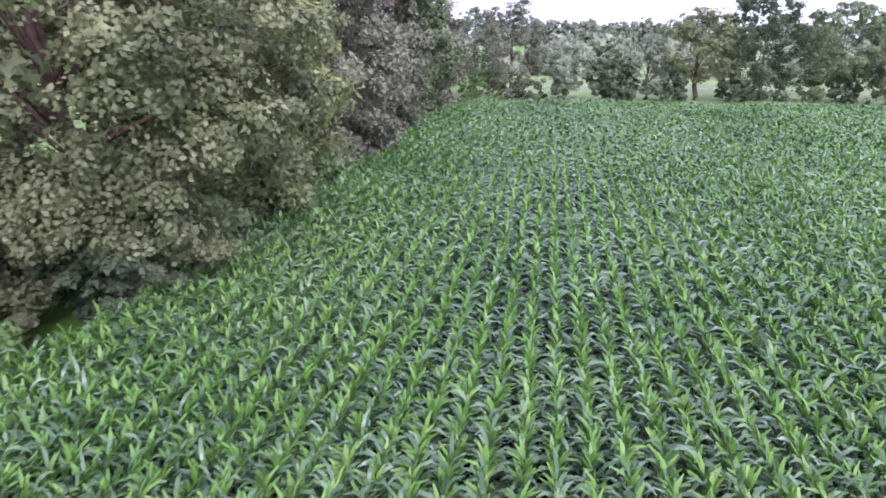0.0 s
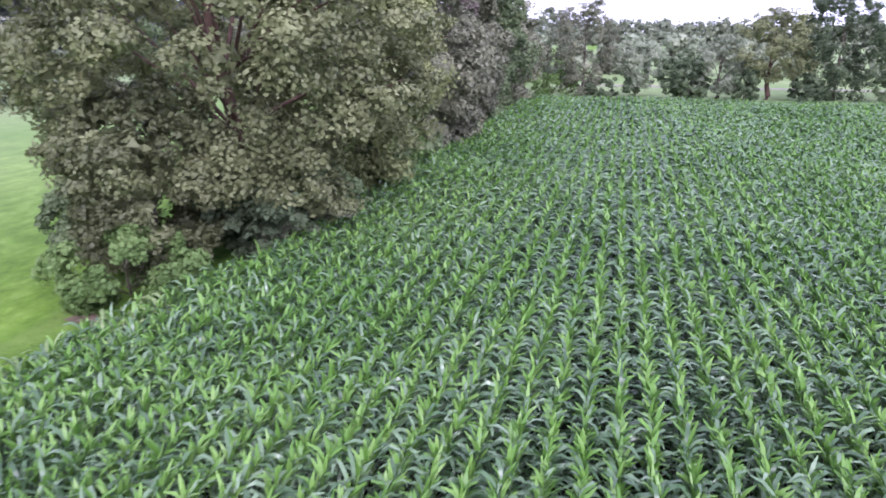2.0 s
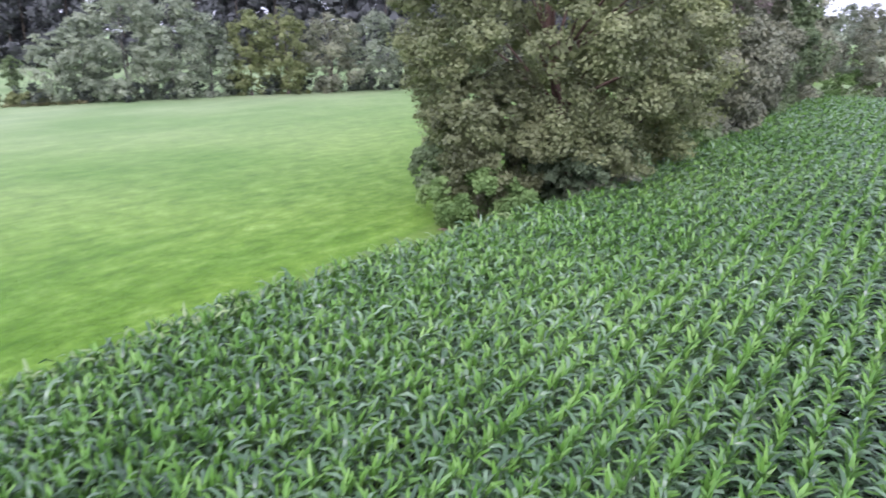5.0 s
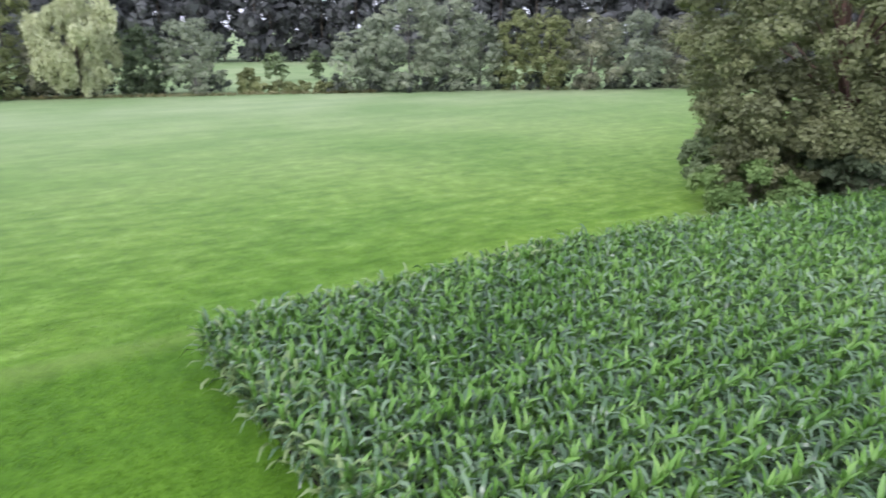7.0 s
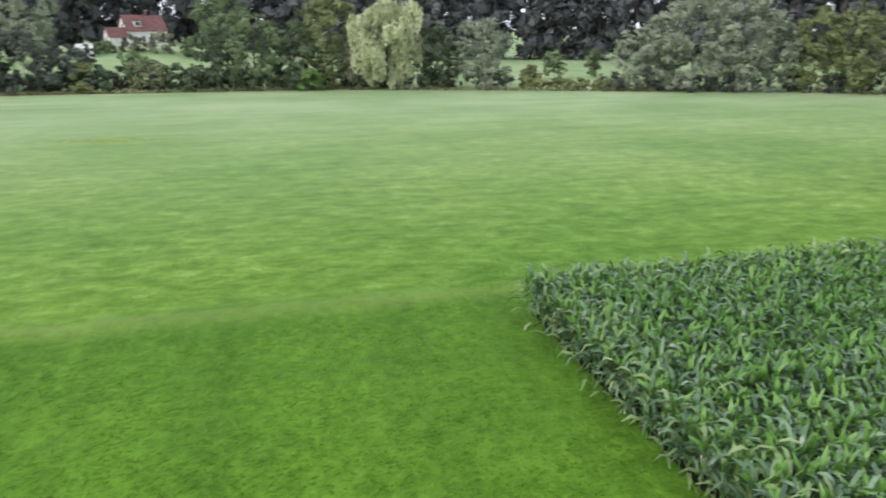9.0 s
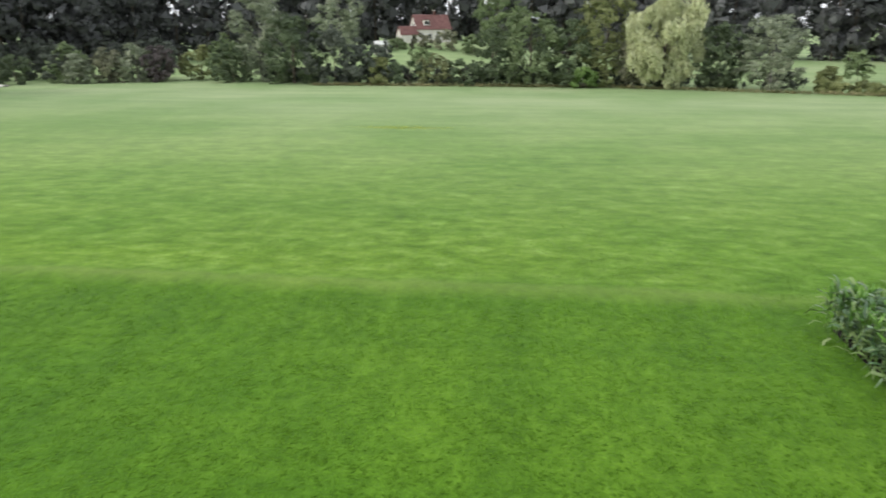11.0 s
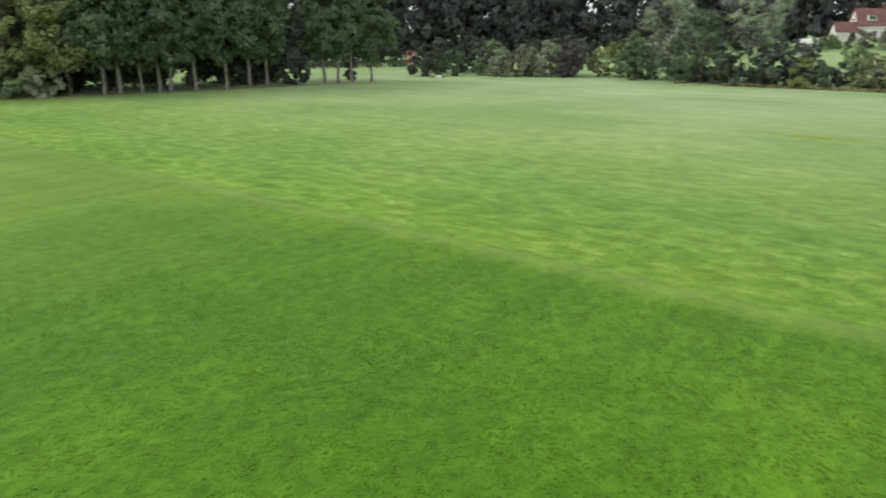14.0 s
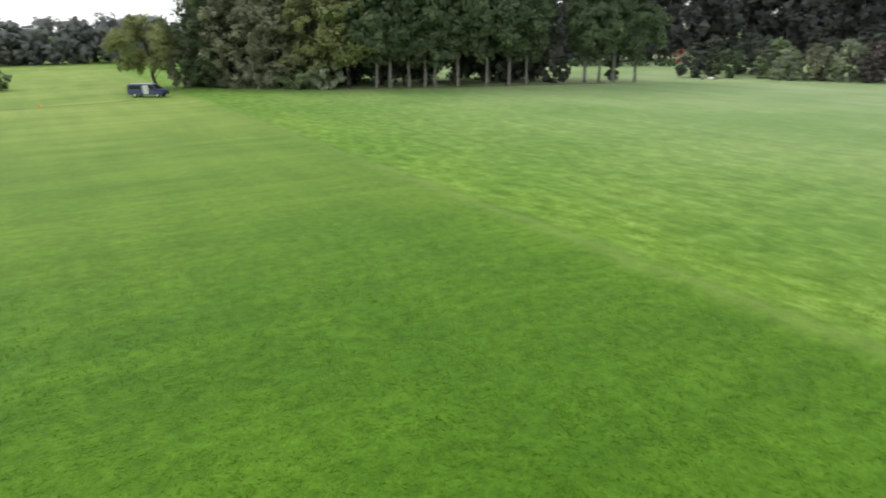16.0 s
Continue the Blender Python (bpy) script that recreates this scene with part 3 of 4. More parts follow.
# ---------------------------------------------------------------- hedge and trees west of the meadow
WEST = [
    (-124.5, -59.0, 9.4, 6.0, 0.1, LEAF_WOOD, "dark dense bush in the hedge"),
    (-123.5, -52.0, 7.2, 4.5, 0.1, LEAF_WOOD, "dark green bush in the hedge"),
    (-120.8, -49.8, 5.0, 1.5, 0.1, LEAF_OLIVE, "small yellowish bush in the hedge"),
    (-123.0, -45.0, 4.2, 3.4, 0.1, LEAF_FOREST, "low dark hedge bush"),
    (-123.5, -40.0, 5.0, 3.6, 0.1, LEAF_OAK, "brownish-green hedge bush"),
    (-122.5, -35.0, 4.6, 3.4, 0.1, LEAF_FOREST, "low dark hedge bush"),
    (-122.5, -30.0, 9.6, 3.2, 0.2, LEAF_FOREST, "bushy green tree in the hedge"),
    (-122.0, -23.5, 12.4, 5.2, 0.2, LEAF_MID, "fresh green tree with foliage to the ground"),
    (-121.5, -17.0, 10.8, 4.4, 0.2, LEAF_FOREST, "grey-green tree in the hedge"),
    (-118.0, -14.6, 3.4, 2.0, 0.1, LEAF_BRIGHT, "small bright green bush"),
    (-122.5, -10.5, 16.0, 5.2, 0.4, LEAF_OLIVE, "tall mixed olive-green tree beside the willow"),
    (-120.0, -6.6, 8.0, 2.6, 0.2, LEAF_DARK, "dark bush beside the willow"),
    (-117.5, 7.0, 10.2, 3.8, 0.2, LEAF_FOREST, "dark rounded tree in the hedge"),
    (-115.3, 14.4, 11.6, 5.2, 0.4, LEAF_GREY, "rounded grey-green tree with a leaning trunk"),
    (-112.0, 21.8, 3.8, 1.8, 0.1, LEAF_OLIVE, "small olive bush at the hedge"),
    (-105.2, 37.0, 8.8, 3.2, 0.1, LEAF_GREY, "grey-green willow bush"),
    (-104.0, 41.0, 12.0, 3.8, 0.2, LEAF_GREY, "tall slim grey-green willow"),
    (-103.0, 47.0, 15.8, 5.8, 0.2, LEAF_GREY, "big dense grey-green willow"),
    (-100.0, 53.0, 16.2, 6.0, 0.2, LEAF_GREY, "big dense grey-green willow"),
    (-98.0, 58.5, 12.0, 4.0, 0.1, LEAF_GREY, "grey-green willow with low branches"),
    (-94.5, 63.5, 12.8, 3.2, 0.2, LEAF_OLIVE, "slim yellowish-green tree"),
    (-91.8, 69.0, 13.0, 4.2, 0.2, LEAF_OLIVE, "yellowish-green tree in the hedge"),
    (-88.8, 76.5, 12.6, 5.0, 0.2, LEAF_DARK, "dark grey-green tree in the hedge"),
    (-86.0, 84.0, 13.2, 5.2, 0.2, LEAF_GREY, "grey-green tree in the hedge"),
    (-83.0, 93.0, 12.8, 5.0, 0.2, LEAF_DARK, "dark grey-green tree in the hedge"),
    (-78.0, 102.0, 13.5, 5.2, 0.2, LEAF_MID, "green tree at the corner of the meadow"),
    (-69.0, 110.0, 13.0, 5.4, 0.2, LEAF_DARK, "dark tree at the end of the meadow"),
    (-58.0, 115.0, 14.0, 5.6, 0.2, LEAF_OLIVE, "olive-green tree at the end of the meadow"),
    (-46.0, 118.0, 13.5, 5.6, 0.2, LEAF_DARK, "dark tree at the end of the meadow"),
    (-34.0, 119.0, 14.5, 5.4, 0.2, LEAF_MID, "green tree at the end of the meadow"),
    # towards the south-west corner
    (-124.0, -66.5, 11.6, 5.4, 0.1, LEAF_FOREST, "large dark green tree with foliage to the ground"),
    (-129.0, -74.5, 17.5, 4.2, 1.0, LEAF_GREY, "tall pale birch"),
    (-126.0, -79.0, 7.0, 3.6, 0.1, LEAF_FOREST, "dark bush under the birch"),
    (-131.0, -87.5, 6.2, 3.2, 0.2, LEAF_OLIVE, "rounded yellowish-green shrub"),
    (-126.0, -93.5, 6.6, 3.0, 0.1, LEAF_PURPLE, "dark purplish shrub"),
    (-125.0, -97.5, 7.0, 3.2, 0.1, LEAF_GREY, "grey-green shrub"),
    (-122.5, -101.5, 6.2, 2.8, 0.1, LEAF_DARK, "dark grey-green shrub"),
    (-120.2, -106.5, 5.2, 2.4, 0.1, LEAF_GREY, "low grey-green shrub"),
    (-122.0, -109.5, 6.6, 3.2, 0.1, LEAF_MID, "green rounded shrub"),
    (-126.0, -113.0, 6.8, 4.0, 0.1, LEAF_WOOD, "dark clipped hedge shrub"),
    (-117.5, -117.0, 5.2, 3.2, 0.1, LEAF_FOREST, "dark green shrub clipped into a ball"),
    (-131.0, -97.0, 7.6, 4.2, 0.1, LEAF_WOOD, "dark shrub at the back of the garden"),
    (-129.0, -104.0, 7.0, 4.2, 0.1, LEAF_WOOD, "dark evergreen shrub in the garden"),
    (-129.0, -120.0, 7.4, 4.4, 0.1, LEAF_WOOD, "dark evergreen shrub in the garden"),
    (-124.0, -126.0, 7.0, 4.2, 0.1, LEAF_WOOD, "dark shrub beside the gap"),
    (-130.5, -82.0, 8.0, 3.8, 0.1, LEAF_MID, "green shrub beside the birch"),
    (-113.0, -121.5, 3.8, 2.6, 0.1, LEAF_WOOD, "low dark clipped shrub"),
    (-178.0, -31.5, 17.0, 5.0, 3.0, LEAF_MID, "tall green tree beside the farmhouse"),
    (-171.0, -70.0, 18.0, 4.6, 1.0, LEAF_GREY, "tall pale green tree beside the farmhouse"),
    (-176.0, -44.0, 4.6, 3.0, 0.2, LEAF_DARK, "dark bush before the farmhouse wall"),
    (-172.0, -37.0, 4.6, 2.6, 0.2, LEAF_MID, "green bush on the farmhouse lawn"),
    (-177.5, -50.5, 3.4, 2.6, 0.1, LEAF_DARK, "dark bush before the farmhouse door"),
    (-175.5, -56.5, 2.8, 2.2, 0.1, LEAF_MID, "low green bush beside the annexe"),
    (-152.0, -47.0, 4.0, 2.6, 0.2, LEAF_MID, "round bush on the lawn before the house"),
]
for i, (x, y, tall, rad, base, mat, label) in enumerate(WEST):
    bush = tall < 9.5
    big = max(tall * rad / 40, 0.4)
    put(tree("shrub" if bush else "broadleaf_tree", 120 + i, tall, rad, base, mat, label, BARK_PALE if mat is LEAF_GREY else None, n=int(85 * big) + 42, per=50, leaf=0.24, clump=0.35 + 0.04 * tall,
             trunk=0.1 if bush else 0.24, limbs=8, low=1.15 if bush else 0.9, category="bush" if bush else "tree", lumps=0.3), x, y)

put(tree("weeping_willow", 201, 14.6, (5.6, 5.6), 2.6, LEAF_PALE, "pale yellow-green weeping willow", BARK, n=260, per=80, leaf=0.28, clump=0.85, trunk=0.35, low=0.75, hang=0.6, tail=2.0, stretch=2.4, lumps=0.35, shape=0.8), -119.0, -1.6)
for seed, x, y, tall in ((203, -134.5, 36.0, 5.6), (204, -137.0, 45.6, 5.6)):
    put(tree("young_tree", seed, tall, 2.3 if seed == 203 else 1.9, 0.7, LEAF_MID, "young staked tree on the lawn", n=60, per=44, leaf=0.26, clump=0.42, trunk=0.05, limbs=6, low=0.9, shape=1.7, group="young trees on the lawn"), x, y)
for i, hy in enumerate(np.arange(22.5, 36.5, 3.2)):
    put(tree("low_hedge", 210 + i, 1.9, (1.4, 2.2), 0.05, LEAF_OLIVE, "low brushy hedge along the meadow", n=34, per=60, leaf=0.30, clump=0.45, trunk=0.05, limbs=3, low=0.9, category="hedge", group="low hedge pieces"), float(np.interp(hy, (18, 37), (-113.5, -105.5))), float(hy))

# ---------------------------------------------------------------- the wood to the south
STEMS = [(-49.3, -141.2, 0.42), (-53.7, -138.8, 0.45), (-55.8, -137.7, 0.3), (-58.5, -135.9, 0.36), (-61.4, -135.5, 0.28), (-62.7, -134.0, 0.34), (-66.4, -132.6, 0.32), (-70.4, -129.6, 0.32),
         (-74.8, -129.0, 0.34), (-78.3, -128.5, 0.34), (-88.8, -125.1, 0.26), (-90.6, -123.2, 0.3), (-92.8, -121.8, 0.28), (-96.0, -119.8, 0.2)]
protos = [tree("forest_tree", 230 + k, 21.0, (4.4, 4.4), 5.0, LEAF_FOREST if k else LEAF_OLIVE, "tall forest tree with a bare grey trunk and dark crown", BARK_PALE, n=150, per=48, leaf=0.46, clump=1.3, trunk=0.34,
               low=0.5, limbs=12, lumps=0.35, group="forest edge trees") for k in range(3)]
for i, (x, y, r) in enumerate(STEMS):
    k = 0 if i == 0 else 1 + i % 2
    m = pose(x, y, 0, 0, 0, 67 * i) @ Matrix.Diagonal((0.95, 0.95, 1.0 + 0.06 * ((i * 7) % 5 - 2), 1))
    if i in (0, 1, 2):
        protos[k].matrix_basis = m
    else:
        copy_thing(protos[k], m)
SOUTH = [
    (-44.8, -146.0, 18.0, 4.8, 0.3, LEAF_OLIVE, "broad green tree with foliage to the ground at the wood's edge"),
    (-39.8, -150.5, 19.0, 5.0, 0.3, LEAF_DARK, "dark green tree at the wood's edge"),
    (-34.5, -155.0, 18.5, 5.0, 0.3, LEAF_DARK, "green tree at the wood's edge"),
    (-30.0, -160.5, 17.5, 4.6, 0.3, LEAF_FOREST, "green tree at the corner of the wood"),
    (-26.5, -163.0, 6.0, 3.0, 0.1, LEAF_DARK, "dark bush at the corner of the wood"),
    (-46.0, -142.5, 4.5, 2.6, 0.1, LEAF_GREY, "bush at the foot of the wood"),
    (-42.0, -145.5, 3.2, 2.6, 0.1, LEAF_MID, "low bush at the foot of the wood"),
    (-84.5, -128.5, 4.4, 2.8, 0.1, LEAF_WOOD, "dark undergrowth bush"),
    (3.5, -178.0, 3.6, 2.4, 0.1, LEAF_MID, "lone bush in the far field"),
]
for i, (x, y, tall, rad, base, mat, label) in enumerate(SOUTH):
    bush = tall < 9.5
    put(tree("bush" if bush else "broadleaf_tree", 260 + i, tall, rad, base, mat, label, n=50 if bush else 170, per=64, leaf=0.34, clump=0.35 + 0.05 * tall, trunk=0.1 if bush else 0.3, limbs=8, low=0.9, category="bush" if bush else "tree", lumps=0.3), x, y)
put(tree("lone_tree", 275, 12.2, (6.0, 5.6), 3.6, LEAF_OLIVE, "lone tree with a leaning trunk at the field's edge", n=150, per=70, leaf=0.34, clump=1.1, trunk=0.32, low=0.5, lean=(1.6, 0.3), limbs=12), -22.0, -166.0)


def wood(name, label, spots, tall, rad, leaf, per, seed, mat, base=0.15, boughs=16, trunk=0.3):
    """Far woodland: many crowns in one mesh, with their trunks in another."""
    rng = np.random.default_rng(seed)
    quads, bm = [], bmesh.new()
    for x, y in spots:
        h, r = tall * rng.uniform(0.82, 1.12), rad * rng.uniform(0.8, 1.2)
        foot = np.array([x, y, float(height(x, y))])
        c, out, bough, thick = clumps(rng, 60, (r, r), h * base, h * 0.95, 0.3, 0.6, boughs=boughs)
        d = unit(rng.normal(0, 0.8, (60, per // 60, 3)) + 0.8 * out[:, None] + [0, 0, 0.25])
        p = (c[:, None] + d * max(h * 0.06, 0.45) * rng.uniform(0.5, 1.1, (60, per // 60, 1))).reshape(-1, 3) + foot
        quads.append(leaf_quads(rng, p, d.reshape(-1, 3), leaf)[:, [0, 1, 3]])
        quads.append(twig_cores(rng, bough + foot, thick[:, None, None], 24, 0.45))
        z = float(height(x, y))
        tube(bm, [(x, y, z - 0.2), (x + 0.2, y, z + h * 0.4), (x, y + 0.2, z + h * 0.8)], [trunk, trunk * 0.7, trunk * 0.25], 5)
    tagged(part_mesh(name, triangles_mesh(name, np.concatenate(quads)), mat), label, "woodland", kind="stuff")
    tagged(part(name + "_trunks", bm, BARK), "bare trunks of the far woodland", "trunks", kind="stuff")


def row_of(rng, pts, step, depth, rows):
    """Spots along a broken line, in several rows set back."""
    out = []
    for (x0, y0), (x1, y1) in zip(pts, pts[1:]):
        n = max(1, int(math.hypot(x1 - x0, y1 - y0) / step))
        nx, ny = (y1 - y0), -(x1 - x0)
        s = math.hypot(nx, ny)
        for k in range(n):
            for r in range(rows):
                f = (k + rng.uniform(-0.35, 0.35)) / n
                out.append((x0 + (x1 - x0) * f - nx / s * depth * r + rng.normal(0, 1), y0 + (y1 - y0) * f - ny / s * depth * r + rng.normal(0, 1)))
    return out


SPOTS = np.random.default_rng(77)
# haze over the far woods lies in their leaf colours alone
wood("west_woodland", "dark tall woodland behind the lawn", row_of(SPOTS, [(-196, -150), (-218, -70), (-220, 0), (-212, 60), (-186, 112), (-140, 150), (-60, 170)], 7.4, 7.0, 3), 31, 6.4, 0.85, 900, 301, LEAF_BACK_HAZE, 0.04)
wood("south_woodland", "dark interior of the southern wood", row_of(SPOTS, [(-33, -166), (-52, -148), (-66, -140), (-80, -135), (-90, -131)], 4.2, 5.5, 3), 20, 4.2, 0.7, 900, 302, LEAF_WOOD, 0.04)
wood("southwest_woodland", "dark woodland behind the garden", row_of(SPOTS, [(-128, -178), (-160, -160), (-185, -130), (-200, -140)], 6.0, 7.0, 3), 26, 5.6, 0.8, 1200, 303, LEAF_BACK_HAZE, 0.04)
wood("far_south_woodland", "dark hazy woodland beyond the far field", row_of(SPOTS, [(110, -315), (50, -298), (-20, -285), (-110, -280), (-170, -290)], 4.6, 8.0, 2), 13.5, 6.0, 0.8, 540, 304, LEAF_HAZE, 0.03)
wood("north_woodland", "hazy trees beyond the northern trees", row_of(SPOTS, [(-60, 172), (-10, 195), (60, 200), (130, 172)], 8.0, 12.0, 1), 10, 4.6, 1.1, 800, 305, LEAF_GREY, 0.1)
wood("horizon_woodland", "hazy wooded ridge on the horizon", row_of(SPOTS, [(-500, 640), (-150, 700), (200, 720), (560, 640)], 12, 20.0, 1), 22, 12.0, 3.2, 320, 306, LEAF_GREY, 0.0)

wood("hedge_undergrowth", "dark leafy undergrowth at the foot of the hedge", row_of(SPOTS, [(-127, -72), (-124, -20), (-119, 9), (-116, 18)], 1.9, 2.0, 1)
     + row_of(SPOTS, [(-105, 37), (-99, 56), (-86.5, 85), (-78, 102), (-58, 116), (-30, 121)], 2.6, 2.0, 1), 3.0, 1.9, 0.32, 300, 307, LEAF_WOOD, 0.02, 8, 0.04)

wood("garden_hedge", "low dark clipped hedge across the far lawn", row_of(SPOTS, [(-119.3, -166.2), (-139.5, -148.7)], 1.6, 2.0, 1), 1.7, 1.3, 0.35, 180, 308, LEAF_FOREST, 0.02, 8, 0.04)

# ---------------------------------------------------------------- farmhouse behind the hedge
WHITE_WALL = rough_material("white_render", (0.62, 0.58, 0.54), (0.78, 0.75, 0.71), 0.8, 0.85, 0.15)
ROOF_RED = rough_material("clay_tiles", (0.13, 0.062, 0.058), (0.22, 0.11, 0.10), 1.2, 0.75, 0.4)
GLASS_DARK = shader("window_glass", 0.08, 0.6)[0]
GLASS_DARK.node_tree.nodes["Principled BSDF"].inputs["Base Color"].default_value = (0.02, 0.025, 0.03, 1)
FRAME_WHITE = rough_material("white_paint", (0.68, 0.68, 0.66), (0.82, 0.82, 0.80), 2.0, 0.5, 0.05)
EARTH = rough_material("bare_earth", (0.14, 0.10, 0.07), (0.26, 0.20, 0.14), 0.7, 0.95, 0.5)
GRAVEL = rough_material("gravel", (0.22, 0.20, 0.165), (0.33, 0.30, 0.25), 0.6, 0.95, 0.4)
STRAW = leaf_material("dry_grass", (0.16, 0.15, 0.07), (0.27, 0.25, 0.12), (0.38, 0.34, 0.18), patch=0.3)


def block(bm, x0, x1, y0, y1, z0, z1, bevel=0.0):
    made = bmesh.ops.create_cube(bm, size=1)["verts"]
    for v in made:
        v.co = Vector((x0 if v.co.x < 0 else x1, y0 if v.co.y < 0 else y1, z0 if v.co.z < 0 else z1))
    if bevel:
        edges = list({e for v in made for e in v.link_edges})
        bmesh.ops.bevel(bm, geom=edges, offset=bevel, segments=2, affect="EDGES")


def one_block(*a, **k):
    bm = bmesh.new()
    block(bm, *a, **k)
    return bm


def gabled(bm, length, depth, eave, ridge):
    """Walls with two gables; the ridge runs along x."""
    pts = [(-depth / 2, -0.4), (depth / 2, -0.4), (depth / 2, eave), (0, ridge), (-depth / 2, eave)]
    ends = [[bm.verts.new((x, y, z)) for y, z in pts] for x in (-length / 2, length / 2)]
    bm.faces.new(ends[0][::-1])
    bm.faces.new(ends[1])
    for i in range(5):
        j = (i + 1) % 5
        bm.faces.new((ends[0][i], ends[0][j], ends[1][j], ends[1][i]))


def roof_slab(length, depth, eave, ridge, sign, over=0.35, thick=0.16):
    """One side of a tiled roof with courses of tiles stepped down the slope."""
    bm = bmesh.new()
    run, drop = depth / 2 + over, (ridge - eave) * (depth / 2 + over) / (depth / 2)
    rows, line = 14, []
    for k in range(rows):
        f0, f1 = k / rows, (k + 1) / rows
        line += [(run * f0 * sign, ridge - drop * f0 + 0.10), (run * f1 * sign, ridge - drop * f1 + 0.15)]
    edge = [[(bm.verts.new((x, y, z)), bm.verts.new((x, y, z - thick))) for y, z in line] for x in (-length / 2 - over, length / 2 + over)]
    for i in range(len(line) - 1):
        (a, b), (c, d) = edge[0][i], edge[0][i + 1]
        (e, f), (g, h) = edge[1][i], edge[1][i + 1]
        for q in ((a, c, g, e), (b, f, h, d), (a, b, d, c), (e, g, h, f)):
            bm.faces.new(q)
    for i in (0, -1):
        bm.faces.new((edge[0][i][0], edge[1][i][0], edge[1][i][1], edge[0][i][1]))
    bmesh.ops.recalc_face_normals(bm, faces=bm.faces)
    return bm


def house_window(parent, m, w, h):
    """A window with a frame, a sill, a bar and two panes, set into its wall. Local: x across, y out, z up."""
    win = part("window", one_block(-w / 2, w / 2, -0.10, 0.02, 0, h), FRAME_WHITE, parent)
    win.matrix_basis = m
    for s in (-1, 1):
        part("pane", one_block(s * w / 4 - w / 4 + 0.07, s * w / 4 + w / 4 - 0.07, 0.022, 0.035, 0.08, h - 0.08), GLASS_DARK, win)
    part("sill", one_block(-w / 2 - 0.08, w / 2 + 0.08, 0.02, 0.16, -0.07, 0.0), WHITE_WALL, win)


def farmhouse():
    root = tagged(new("farmhouse"), "white farmhouse with a red tiled roof among trees", "house")
    L, D, E, R = 12.6, 8.6, 4.2, 8.6
    bm = bmesh.new()
    gabled(bm, L, D, E, R)
    part("wall", bm, WHITE_WALL, root)
    for s in (-1, 1):
        part("roof_side", roof_slab(L, D, E, R, s), ROOF_RED, root, "weathered red clay tiles")
    ch = part("chimney", one_block(1.2, 2.0, -0.4, 0.4, R - 1.0, R + 1.3, bevel=0.03), ROOF_RED, root)
    part("cap", one_block(1.1, 2.1, -0.5, 0.5, R + 1.3, R + 1.42), WHITE_WALL, ch)
    for x in (-4.4, -1.6, 1.4, 4.3):
        house_window(root, pose(x, -D / 2, 1.0, 0, 0, 180), 1.3, 1.5)
    for y, z in ((-2.0, 1.0), (2.0, 1.0), (0.0, 4.6)):
        house_window(root, pose(-L / 2, y, z, 0, 0, 90), 1.2, 1.4)
    # dormer on the side towards the meadow
    dm = part("dormer", one_block(-3.6, -1.4, -3.5, -1.6, 5.2, 6.9), WHITE_WALL, root)
    part("dormer_roof", one_block(-3.8, -1.2, -3.8, -1.2, 6.9, 7.08), ROOF_RED, dm)
    house_window(root, pose(-2.5, -3.5, 5.45, 0, 0, 180), 1.7, 1.2)
    # annexe
    bm = bmesh.new()
    gabled(bm, 6.4, 5.0, 2.4, 4.9)
    an = part("annexe", bm, WHITE_WALL, root)
    an.matrix_basis = pose(-9.3, -2.6, 0)
    for s in (-1, 1):
        part("annexe_roof", roof_slab(6.4, 5.0, 2.4, 4.9, s, 0.25), ROOF_RED, an)
    part("door", one_block(0.8, 2.2, -2.54, -2.44, 0, 2.1), GLASS_DARK, an, "dark garage opening")
    house_window(root, pose(-12.5, -2.6, 1.0, 0, 0, 90), 1.2, 1.3)
    return root


house = farmhouse()
house.matrix_basis = pose(-197.5, -51.0, float(height(-197.5, -51.0)), 0, 0, 118) @ Matrix.Diagonal((0.78, 0.78, 0.82, 1))
shed = tagged(new("garden_shed"), "small white garden shed behind the hedge", "shed")
bm = bmesh.new()
gabled(bm, 3.2, 2.4, 2.0, 2.9)
part("wall", bm, WHITE_WALL, shed)
for s in (-1, 1):
    part("roof_side", roof_slab(3.2, 2.4, 2.0, 2.9, s, 0.12, 0.06), FRAME_WHITE, shed)
shed.matrix_basis = pose(-170, -59.5, float(height(-170, -59.5)), 0, 0, 110)

# ---------------------------------------------------------------- parked van at the field's edge
PAINT = rough_material("dark_blue_paint", (0.024, 0.036, 0.09), (0.034, 0.050, 0.12), 0.6, 0.28, 0.0, 0.6)
SILVER = rough_material("silver_paint", (0.42, 0.43, 0.46), (0.52, 0.53, 0.56), 0.6, 0.35, 0.0, 0.6)
RUBBER = rough_material("rubber", (0.012, 0.012, 0.012), (0.03, 0.03, 0.03), 5.0, 0.85, 0.2)
RED_LENS = rough_material("red_lens", (0.35, 0.015, 0.015), (0.45, 0.03, 0.03), 3.0, 0.25, 0.0)
CLEAR_LENS = rough_material("clear_lens", (0.6, 0.6, 0.6), (0.75, 0.75, 0.75), 3.0, 0.15, 0.0)


